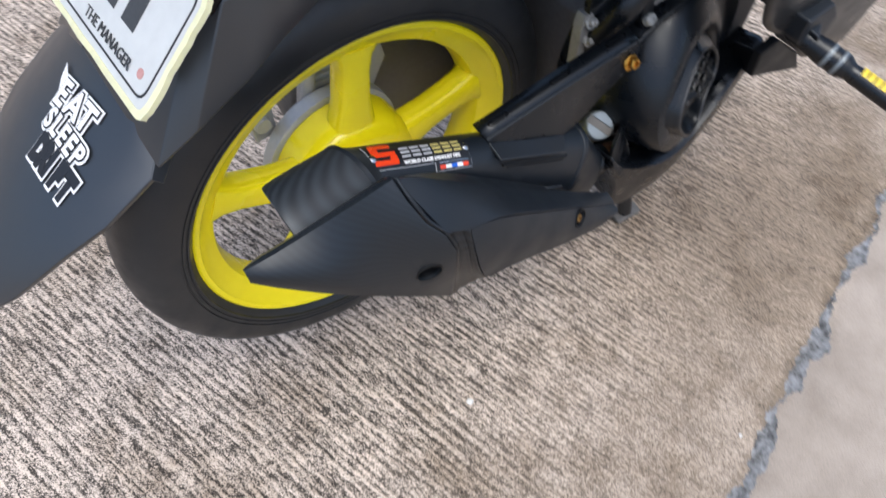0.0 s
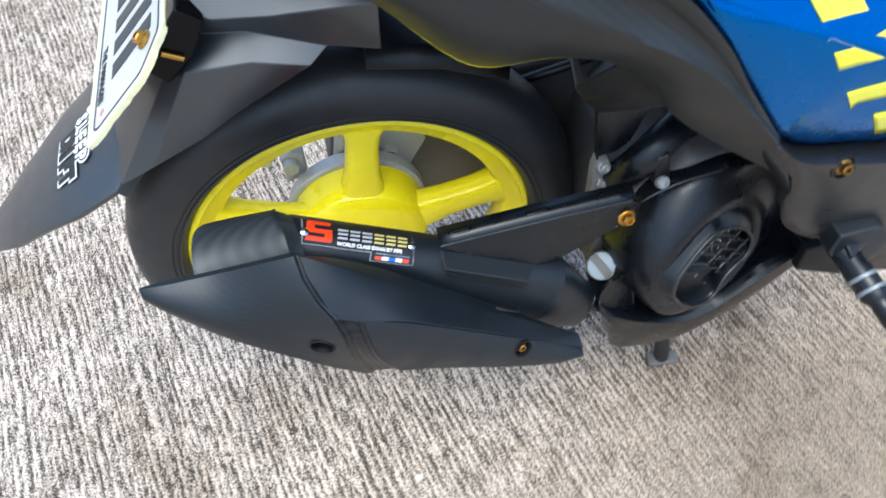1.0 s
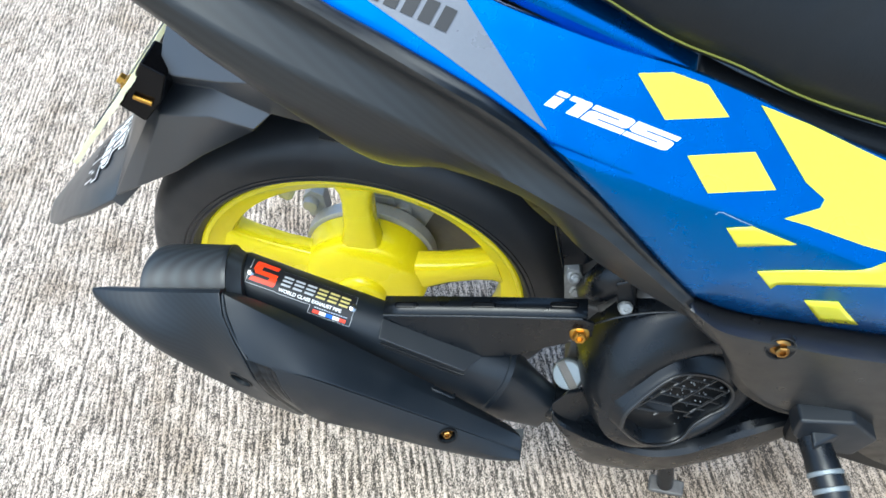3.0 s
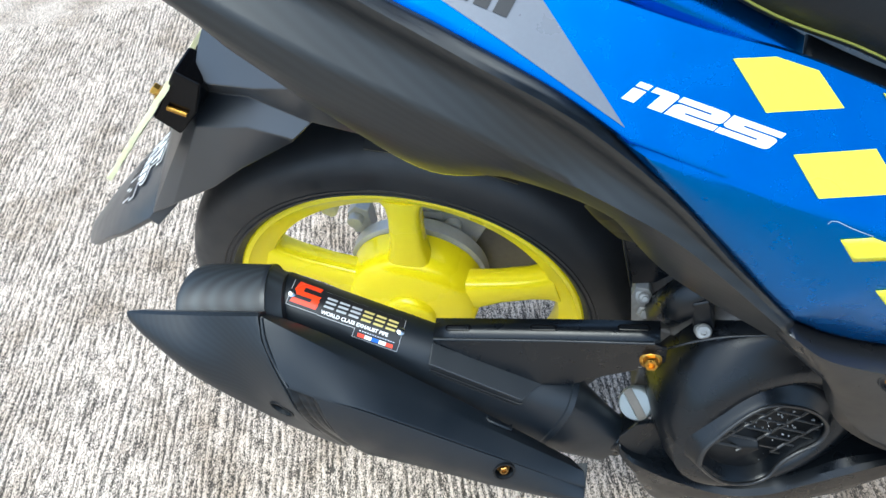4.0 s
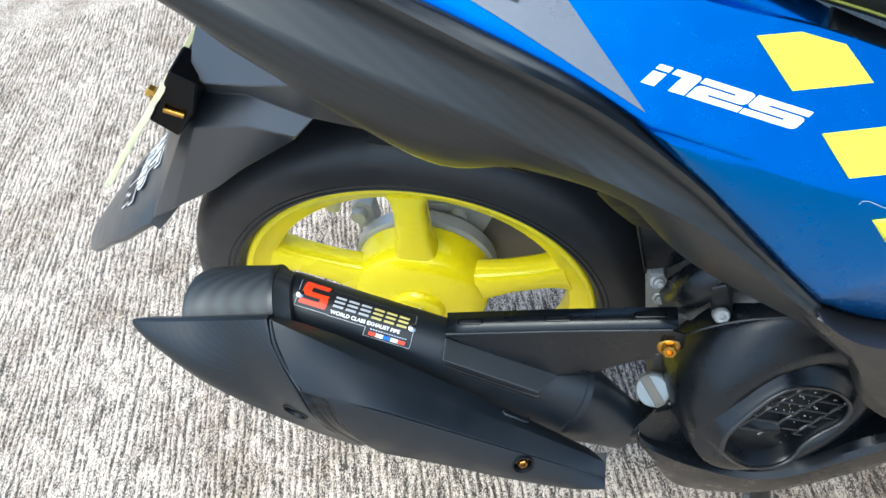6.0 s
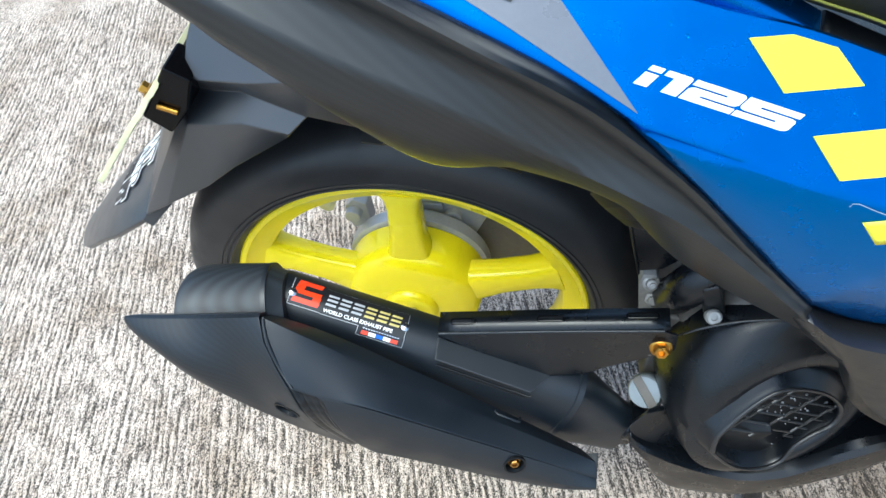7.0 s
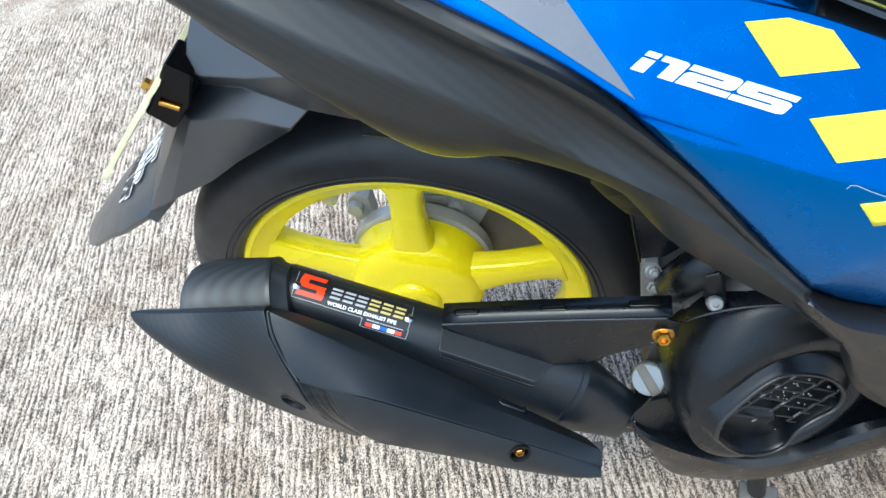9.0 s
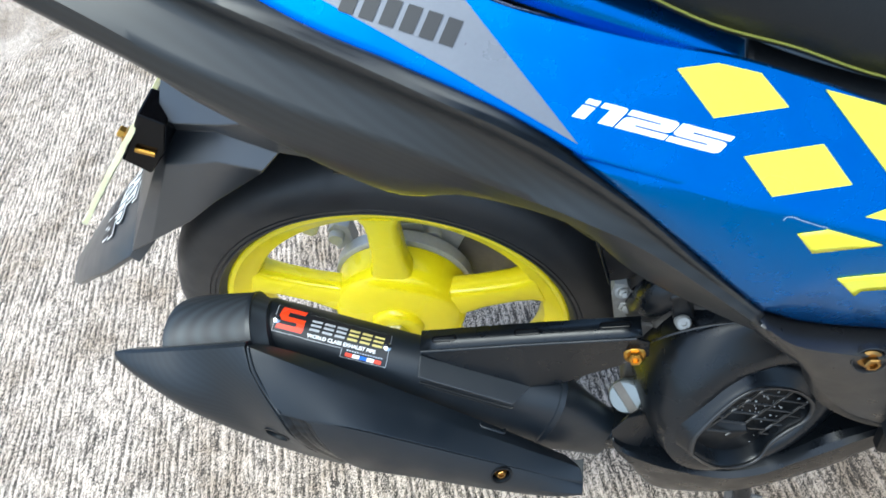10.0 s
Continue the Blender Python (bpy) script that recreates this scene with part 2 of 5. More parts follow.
def part(name, bm, mats, parent=None, label="", smooth=35, bevel=0.0):
    """One bmesh as one mesh object under a thing or a part."""
    bmesh.ops.recalc_face_normals(bm, faces=bm.faces)
    me = bpy.data.meshes.new(name)
    bm.to_mesh(me)
    bm.free()
    for m in mats if isinstance(mats, (list, tuple)) else [mats]:
        me.materials.append(m)
    ob = new(name, me)
    if smooth:
        me.shade_smooth()
        me.set_sharp_from_angle(angle=radians(smooth))
    if bevel:
        mod = ob.modifiers.new("bevel", "BEVEL")
        mod.width, mod.segments, mod.limit_method, mod.angle_limit = bevel, 2, "ANGLE", radians(28)
        mod.harden_normals = True
    if parent:
        ob.parent = parent
    return tagged(ob, label)


def loft(bm, rings, closed=True, caps=True, mat=0):
    """Skin a row of rings of equal count."""
    vs = [[bm.verts.new(p) for p in r] for r in rings]
    n = len(vs[0])
    for a, b in zip(vs, vs[1:]):
        for i in range(n if closed else n - 1):
            bm.faces.new((a[i], a[(i + 1) % n], b[(i + 1) % n], b[i])).material_index = mat
    if caps and closed:
        for r in (vs[0][::-1], vs[-1]):
            bm.faces.new(r).material_index = mat
    return vs


def frame_of(axis):
    """Two directions across an axis."""
    a = V(axis).normalized()
    u = a.cross(V((0, 0, 1)) if abs(a.z) < 0.9 else V((1, 0, 0))).normalized()
    return a, u, a.cross(u)


def turned(bm, origin, axis, profile, segs=32, closed=False, mat=0):
    """Turn a profile of (radius, height) round an axis."""
    a, u, w = frame_of(axis)
    o = V(origin)
    rings = [[o + a * h + (u * math.cos(t) + w * math.sin(t)) * r for t in [math.tau * i / segs for i in range(segs)]] for r, h in profile]
    if closed:
        rings.append(rings[0])
        loft(bm, rings, caps=False, mat=mat)
        bmesh.ops.remove_doubles(bm, verts=bm.verts, dist=1e-6)
    else:
        loft(bm, rings, mat=mat)


def slab(bm, pts, depth, mat=0):
    """A flat outline given depth along a vector."""
    d = V(depth)
    loft(bm, [[V(p) for p in pts], [V(p) + d for p in pts]], mat=mat)


def sweep(bm, pts, r, segs=10, mat=0):
    """A round bar along a line of points; r is one radius or one a point."""
    pts = [V(p) for p in pts]
    rs = r if isinstance(r, (list, tuple)) else [r] * len(pts)
    rings, u = [], None
    for i, p in enumerate(pts):
        d = (pts[min(i + 1, len(pts) - 1)] - pts[max(i - 1, 0)]).normalized()
        u = frame_of(d)[1] if u is None else (u - d * u.dot(d)).normalized()
        w = d.cross(u)
        rings.append([p + (u * math.cos(t) + w * math.sin(t)) * rs[i] for t in [math.tau * k / segs for k in range(segs)]])
    loft(bm, rings, mat=mat)


def curve(pts, n):
    """n points on a smooth line through pts."""
    pts = [V(p) for p in pts]
    out = []
    for k in range(n):
        t = k / (n - 1) * (len(pts) - 1)
        i = min(int(t), len(pts) - 2)
        f = t - i
        p0, p1, p2, p3 = pts[max(i - 1, 0)], pts[i], pts[i + 1], pts[min(i + 2, len(pts) - 1)]
        out.append(0.5 * (2 * p1 + (p2 - p0) * f + (2 * p0 - 5 * p1 + 4 * p2 - p3) * f * f + (3 * p1 - p0 - 3 * p2 + p3) * f ** 3))
    return out


def shell(name, rows, n, mats, parent, label="", thick=0.003, smooth=40):
    """A panel skinned over smooth lines, given thickness towards its inner side."""
    bm = bmesh.new()
    loft(bm, [curve(r, n) for r in rows], closed=False)
    ob = part(name, bm, mats, parent, label, smooth)
    mod = ob.modifiers.new("thick", "SOLIDIFY")
    mod.thickness, mod.offset = thick, 0.0
    return ob


def pierce(ob, at, axis, r):
    """Drill a round hole through a part."""
    bm = bmesh.new()
    turned(bm, V(at) - V(axis).normalized() * 0.012, axis, [(r, 0), (r, 0.03)], 32)
    me = bpy.data.meshes.new("drill")
    bm.to_mesh(me)
    bm.free()
    drill = new("drill", me)
    mod = ob.modifiers.new("hole", "BOOLEAN")
    mod.operation, mod.object, mod.solver = "DIFFERENCE", drill, "EXACT"
    done = bpy.data.meshes.new_from_object(ob.evaluated_get(bpy.context.evaluated_depsgraph_get()))
    ob.modifiers.clear()
    old, ob.data = ob.data, done
    bpy.data.meshes.remove(old)
    bpy.data.objects.remove(drill)
    bpy.data.meshes.remove(me)


def bolt(parent, at, axis, r, mat=GOLD, name="bolt", label="gold anodised flange bolt"):
    """A flanged hexagon bolt with a socket."""
    bm = bmesh.new()
    turned(bm, at, axis, [(r * 1.25, 0), (r * 1.25, r * 0.15), (r * 0.95, r * 0.35)], 20)
    a, u, w = frame_of(axis)
    o = V(at) + a * r * 0.3
    hexa = lambda s, h: [o + a * h + (u * math.cos(k * math.pi / 3) + w * math.sin(k * math.pi / 3)) * s for k in range(6)]
    loft(bm, [hexa(r * 0.85, 0), hexa(r * 0.85, r * 0.7), hexa(r * 0.72, r * 0.85), hexa(r * 0.45, r * 0.85), hexa(r * 0.42, r * 0.4)])
    return part(name, bm, mat, parent, label, smooth=30)


def lettering(text, size, m, mats, bold=0.0, shear=0.0, depth=0.0004, stretch=1.0, spacing=1.0):
    """Raised letters as a bmesh, placed by the matrix m."""
    cu = bpy.data.curves.new("letters", "FONT")
    cu.body, cu.size, cu.shear, cu.offset, cu.extrude = text, size, shear, bold, depth
    cu.resolution_u, cu.space_character = 3, spacing
    ob = new("letters", cu)
    dg = bpy.context.evaluated_depsgraph_get()
    me = bpy.data.meshes.new_from_object(ob.evaluated_get(dg))
    bpy.data.objects.remove(ob)
    bpy.data.curves.remove(cu)
    bm = bmesh.new()
    bm.from_mesh(me)
    bpy.data.meshes.remove(me)
    bm.transform(m @ Matrix.Diagonal((stretch, 1, 1, 1)))
    for f in bm.faces:
        f.material_index = mats
    return bm


def absorb(bm, other):
    """Put another bmesh into bm."""
    me = bpy.data.meshes.new("tmp")
    other.to_mesh(me)
    other.free()
    bm.from_mesh(me)
    bpy.data.meshes.remove(me)


def basis(origin, x, y):
    """A matrix with its x and y along the given directions."""
    x = V(x).normalized()
    z = x.cross(V(y)).normalized()
    y = z.cross(x)
    return Matrix.Translation(V(origin)) @ Matrix((x, y, z)).transposed().to_4x4()


# ---- ground: one sheet with real broom ridges near the scooter, plain to the horizon ----
def ground():
    nu, nv, du, dv = 1350, 360, 0.002, 0.0064
    c, s = math.cos(radians(GROOVE)), math.sin(radians(GROOVE))
    u = (np.arange(nu) - nu * 0.55) * du
    v = (np.arange(nv) - nv * 0.42) * dv
    rng = np.random.default_rng(4)

    def drift(count, step, width):
        """Random heights a line, blurred across and drifting slowly along the stroke."""
        base = rng.normal(size=(count, nv // step + 3))
        k = np.hanning(width + 2)[1:-1]
        base = np.apply_along_axis(lambda r: np.convolve(r, k / np.sqrt((k * k).sum()), "same"), 0, base)
        idx = np.arange(nv) / step
        lo, f = idx.astype(int), idx - idx.astype(int)
        return base[:, lo] * (1 - f) + base[:, lo + 1] * f

    h = 0.9 * np.sin(math.tau * u[:, None] / 0.0098 + 2.6 * drift(nu, 30, 31)) * (0.85 + 0.4 * drift(nu, 7, 7)) + 0.45 * drift(nu, 3, 3) + 0.45 * rng.normal(size=(nu, nv))
    U, W = np.meshgrid(u, v, indexing="ij")
    strong = np.clip((W - JOINT - 0.015) / 0.30, 0.12, 1)
    z = np.clip(h, -1.6, 1.6) * 0.0011 * strong - 0.0020
    joint = np.exp(-((W - JOINT - 0.004 + 0.006 * np.sin(U * 21) + 0.004 * np.sin(U * 57)) / 0.011) ** 2)
    z = z - joint * (0.003 + 0.002 * rng.normal(size=h.shape))
    edge = np.minimum.reduce([np.arange(nu)[:, None] + 0 * W, nu - 1 - np.arange(nu)[:, None] + 0 * W, np.arange(nv)[None] + 0 * U, nv - 1 - np.arange(nv)[None] + 0 * U])
    z = np.where(edge <= 2, -0.0018, z)
    x, y = c * U - s * W, s * U + c * W
    verts = np.stack([x, y, z], -1).reshape(-1, 3)
    i = np.arange(nu * nv).reshape(nu, nv)
    faces = np.stack([i[:-1, :-1], i[1:, :-1], i[1:, 1:], i[:-1, 1:]], -1).reshape(-1, 4)
    # skirt to the horizon
    rim = np.concatenate([i[:, 0], i[-1, 1:], i[-2::-1, -1], i[0, -2:0:-1]])
    far = verts[rim] * [1, 1, 0]
    far = far / np.linalg.norm(far, axis=1, keepdims=True) * 900 + [0, 0, -0.0018]
    n0 = len(verts)
    j = np.arange(len(rim))
    nx = (j + 1) % len(rim)
    skirt = np.stack([rim[nx], rim, n0 + j, n0 + nx], -1)
    verts, faces = np.concatenate([verts, far]), np.concatenate([faces, skirt])
    me = bpy.data.meshes.new("ground")
    me.vertices.add(len(verts))
    me.vertices.foreach_set("co", verts.astype(np.float32).ravel())
    me.loops.add(faces.size)
    me.loops.foreach_set("vertex_index", faces.astype(np.int32).ravel())
    me.polygons.add(len(faces))
    me.polygons.foreach_set("loop_start", np.arange(0, faces.size, 4, dtype=np.int32))
    me.update()
    me.validate()
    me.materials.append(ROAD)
    me.shade_smooth()
    return tagged(new("ground", me), "grooved grey concrete road slab with a broken joint", "ground", kind="structure")


ground()


# ---- the scooter: rear half, on its centre stand ----
scooter = tagged(new("scooter"), "blue and black motor scooter with yellow rear wheel on centre stand", "scooter")
HUB = V((0.0, 0.032, 0.268))      # middle of the rear wheel
MID = 0.032                       # the scooter's middle plane


def rear_wheel():
    axle = V((0, 1, 0))
    bm = bmesh.new()
    turned(bm, HUB, axle, [(0.016, -0.043), (0.024, -0.043), (0.028, -0.040), (0.030, -0.034), (0.056, -0.030), (0.068, -0.025), (0.0735, -0.018), (0.0758, -0.008), (0.0760, 0.020), (0.062, 0.023), (0.018, 0.023)], 64)
    wheel = part("rear_wheel", bm, YELLOW, scooter, "yellow painted five spoke rear wheel", smooth=40)
    bm = bmesh.new()
    turned(bm, HUB, axle, [(0.1905, -0.032), (0.188, -0.0335), (0.1835, -0.0325), (0.1805, -0.029), (0.172, -0.024), (0.163, -0.018), (0.1595, -0.008), (0.1595, 0.010), (0.166, 0.022), (0.1805, 0.029),
                           (0.1865, 0.033), (0.1905, 0.0335), (0.192, 0.031), (0.180, 0.022), (0.1755, 0.0), (0.180, -0.022), (0.192, -0.029)], 96, closed=True)
    part("rim", bm, YELLOW, wheel, smooth=35)
    bm = bmesh.new()
    prof = []
    for k in range(25):
        t = math.pi * (k / 24) - math.pi / 2
        prof.append((0.2085 + 0.0425 * math.cos(t) ** 0.75 if math.cos(t) > 0 else 0.2085, 0.0425 * math.sin(t)))
    side = [(0.2085, 0.0425), (0.2060, 0.0424), (0.2055, 0.0410), (0.2040, 0.0410), (0.2035, 0.0420), (0.2010, 0.0416), (0.2005, 0.0402), (0.1990, 0.0400), (0.1985, 0.0412), (0.1965, 0.0410), (0.196, 0.0385), (0.191, 0.0345), (0.1895, 0.031), (0.185, 0.024)]
    loop = prof + side[1:] + [(r, -h) for r, h in side[:0:-1]]
    turned(bm, HUB, axle, loop, 128, closed=True)
    part("tyre", bm, RUBBER, wheel, "black rubber tyre with worn smooth sidewall", smooth=30)
    for k in range(5):
        a = radians(SPOKE + 72 * k)
        out, side_v = V((math.cos(a), 0, math.sin(a))), V((-math.sin(a), 0, math.cos(a)))
        bm = bmesh.new()
        rings = []
        for r, w, y0, y1 in ((0.050, 0.028, -0.022, 0.010), (0.072, 0.023, -0.022, 0.010), (0.100, 0.0180, -0.020, 0.010), (0.135, 0.0165, -0.020, 0.011), (0.153, 0.0185, -0.021, 0.012), (0.166, 0.027, -0.022, 0.013)):
            ring = []
            for q in range(16):
                t = math.tau * q / 16
                cx, cy = math.cos(t), math.sin(t)
                cx, cy = math.copysign(abs(cx) ** 0.6, cx), math.copysign(abs(cy) ** 0.6, cy)
                ring.append(HUB + out * r + side_v * (w * cx) + axle * ((y0 + y1) / 2 + (y1 - y0) / 2 * cy))
            rings.append(ring)
        loft(bm, rings)
        part("spoke", bm, YELLOW, wheel, smooth=50)
    bm = bmesh.new()
    turned(bm, HUB - axle * 0.055, axle, [(0.010, 0), (0.016, 0.001), (0.016, 0.012), (0.0105, 0.013)], 6)
    part("axle_nut", bm, CHROME, wheel, "plated axle nut", smooth=20, bevel=0.001)


SPOKE = 13.0
rear_wheel()


def brake_and_gearcase():
    axle = V((0, 1, 0))
    bm = bmesh.new()
    turned(bm, HUB, axle, [(0.0770, 0.022), (0.0800, 0.024), (0.0805, 0.038), (0.076, 0.043), (0.03, 0.05)], 72)
    plate = part("brake_drum_plate", bm, ALLOY, scooter, "bare cast alloy brake backing plate", smooth=35)
    bm = bmesh.new()
    c = HUB + V((-0.063, 0.047, 0.058))
    slab(bm, [c + V((-0.012, 0, -0.02)), c + V((0.012, 0, -0.016)), c + V((0.012, 0, 0.018)), c + V((-0.002, 0, 0.026)), c + V((-0.014, 0, 0.014))], (0, 0.02, 0))
    turned(bm, c + V((-0.004, -0.01, 0.008)), axle, [(0.009, 0), (0.009, 0.03)], 16)
    part("brake_arm", bm, ALLOY, plate, smooth=30, bevel=0.0015)
    bm = bmesh.new()
    turned(bm, c + V((-0.022, -0.004, 0.022)), (-0.9, 0.1, 0.4), [(0.006, 0), (0.009, 0.004), (0.009, 0.014), (0.006, 0.018)], 14)
    part("adjuster_nut", bm, PLATEEDGE, plate, "pale yellowed brake adjuster", smooth=30)
    # the drive case behind the wheel
    case = [(-0.026, 0.300), (-0.012, 0.40), (0.10, 0.42), (0.40, 0.42), (0.44, 0.30), (0.36, 0.24), (0.20, 0.232), (0.150, 0.230), (0.092, 0.216), (0.055, 0.19), (0.02, 0.20), (-0.01, 0.24)]
    bm = bmesh.new()
    ring = lambda y, s: [V((0.13 + (x - 0.13) * s, y, 0.285 + (z - 0.285) * s)) for x, z in case]
    loft(bm, [ring(0.088, 0.96), ring(0.094, 1.0), ring(0.165, 1.0), ring(0.18, 0.93)])
    gear = part("drive_case", bm, [DIRTY], scooter, "dirty dark alloy transmission case", smooth=30, bevel=0.004)
    bm = bmesh.new()
    top = [(-0.022, 0.306), (-0.010, 0.385), (0.03, 0.390), (0.078, 0.375), (0.088, 0.335), (0.062, 0.285)]
    slab(bm, [V((x, 0.084, z)) for x, z in top], (0, 0.012, 0))
    rib = part("case_rib", bm, ALLOY, gear, "bare grey alloy case flank", smooth=30, bevel=0.002)
    for z0, z1 in ((0.352, 0.356), (0.338, 0.348), (0.326, 0.329)):
        bm = bmesh.new()
        slab(bm, [V((-0.006, 0.084, z0)), V((0.034, 0.084, z0 - 0.002)), V((0.034, 0.084, z1 - 0.002)), V((-0.006, 0.084, z1))], (0, -0.005, 0))
        part("rib_step", bm, ALLOY, rib, smooth=30, bevel=0.001)
    bm = bmesh.new()
    turned(bm, V((-0.017, 0.080, 0.312)), (0.22, 0, 0.97), [(0.0055, 0), (0.007, 0.006), (0.007, 0.055), (0.005, 0.062)], 14)
    part("case_post", bm, ALLOY, rib, smooth=30)
    bm = bmesh.new()
    turned(bm, V((0.043, 0.084, 0.325)), (0, -1, 0), [(0.010, 0), (0.010, 0.008), (0.0065, 0.009), (0.006, 0.004), (0.001, 0.004)], 16)
    slab(bm, [V((0.037, 0.084, 0.295)), V((0.048, 0.084, 0.295)), V((0.049, 0.084, 0.322)), V((0.037, 0.084, 0.322))], (0, -0.005, 0))
    part("case_bolt", bm, ALLOY, gear, "cast bolt boss", smooth=30, bevel=0.001)
    bm = bmesh.new()
    sweep(bm, curve([(0.03, 0.085, 0.392), (0.08, 0.08, 0.40), (0.14, 0.085, 0.39), (0.22, 0.07, 0.42), (0.3, 0.06, 0.45)], 24), 0.0055)
    part("breather_hose", bm, PLASTIC, gear, smooth=40)
    bm = bmesh.new()
    sweep(bm, [(0.03, 0.10, 0.140), (0.10, 0.10, 0.1715), (0.1544, 0.10, 0.195), (0.22, 0.10, 0.222)], 0.0072, 10)
    part("stand_spring_rod", bm, PLASTIC, gear, smooth=40)


brake_and_gearcase()


# ---- exhaust ----
AX = V((0, -0.1030, 0.3935))                      # a point on the axis of the muffler's upper lobe at x = 0
AD = V((1, -0.055, -0.458)).normalized()
AU = (V((0, 0, 1)) - AD * AD.z).normalized()      # up across the axis
AR = AD.cross(AU).normalized()                    # outwards across the axis
if AR.y > 0:
    AR = -AR
LOBE, DROP = 0.0255, 0.036                        # the can is a tall oval: upper lobe, and the lower one this far below


def on_muffler(s, ang, r):
    """A point at s along the axis, ang degrees from the top outwards, r from the upper lobe's axis."""
    return AX + AD * s + (AU * math.cos(radians(ang)) + AR * math.sin(radians(ang))) * r


def oval(s, k=1.0, cut=0.0, n=64, drop=DROP, sink=0.0):
    """A ring of the can at s, scaled by k; cut shortens the lower side."""
    ring = []
    for i in range(n):
        t = math.tau * i / n
        d = AU * math.cos(t) + AR * math.sin(t)
        f = min(max((1 - 1.6 * math.cos(t)) / 2, 0), 1)
        f = f * f * (3 - 2 * f)
        ring.append(AX + AD * (s + cut * (1 - math.cos(t)) / 2) - AU * (drop * f + 0.018 * (1 - k) + sink) + d * (LOBE + 0.007 * f) * k)
    return ring


def exhaust():
    s0, s1 = -0.076, 0.192
    bm = bmesh.new()
    rings = [oval(s0 - 0.012, 0.9), oval(s0, 1.0), oval(-0.02, 1.0), oval(0.07, 1.0), oval(s1 - 0.004, 1.0), oval(s1 - 0.003, 1.04), oval(s1 + 0.002, 1.04), oval(s1 + 0.003, 1.0)]
    end = AX + AD * (s1 + 0.064) - AU * 0.018
    for f, r in ((0.2, 0.94), (0.5, 0.79), (0.8, 0.66), (1.0, 0.60)):
        o = oval(s1 + 0.003 + 0.068 * f, r, drop=DROP * (1 - 0.25 * f), sink=0.021 * f ** 0.8)
        rings.append(o)
    loft(bm, rings)
    can = part("exhaust", bm, BLACK, scooter, "matte black muffler can with welded seam", smooth=30)
    # carbon end cap: a barrel turned level, slash cut, with the outlet inside
    c0 = V((-0.070, -0.1076, 0.4276))
    ed = V((-0.986, -0.165, 0.016)).normalized()
    eu, ew = frame_of(ed)[1:]
    eu, ew = (eu if eu.y < 0 else -eu), (ew if ew.z > 0 else -ew)

    def barrel(s, k):
        ring = []
        for i in range(56):
            t = math.tau * i / 56
            cx, cy = 0.0371 * math.cos(t), 0.0378 * math.sin(t)
            ring.append(c0 + (eu * cx + ew * cy) * k + ed * (s + max(s, 0) / 0.061 * (0.218 * cy + 0.2116 * cx) * k))
        return ring
    bm = bmesh.new()
    loft(bm, [barrel(-0.012, 0.72), barrel(-0.002, 0.90), barrel(0.0, 0.955), barrel(0.012, 0.985), barrel(0.030, 1.03), barrel(0.050, 1.065), barrel(0.057, 1.07), barrel(0.0605, 1.045), barrel(0.0612, 1.0), barrel(0.060, 0.93), barrel(0.040, 0.88)])
    part("end_cap", bm, CAPWEAVE, can, "carbon weave muffler end cap", smooth=40)
    bm = bmesh.new()
    loft(bm, [barrel(-0.0010, 0.93), barrel(-0.0010, 0.968), barrel(0.0022, 0.972), barrel(0.0022, 0.93)])
    part("cap_band", bm, BLACK, can, smooth=30)
    bm = bmesh.new()
    turned(bm, c0 + ed * 0.036, ed, [(0.013, 0.0), (0.0155, 0.0), (0.0155, 0.016), (0.013, 0.016)], 32, closed=True)
    part("outlet_tube", bm, DIRTY, can, smooth=30)
    # header pipe
    bm = bmesh.new()
    e = end - AU * 0.010 + AD * 0.004
    sweep(bm, curve([e, e + AD * 0.03 + V((0, 0.005, 0)), (0.31, -0.09, 0.20), (0.36, -0.06, 0.17), (0.45, 0.0, 0.17), (0.56, 0.03, 0.22)], 30), 0.0125, 20)
    part("header_pipe", bm, RUST, can, "rusty brown header pipe", smooth=40)
    bm = bmesh.new()
    turned(bm, e - AD * 0.004, AD, [(0.0165, 0), (0.018, 0.002), (0.018, 0.014), (0.0165, 0.016)], 24)
    turned(bm, e + AD * 0.01 - AU * 0.022, AR, [(0.005, -0.012), (0.005, 0.012)], 10)
    part("pipe_clamp", bm, PLASTIC, can, smooth=30)


exhaust()


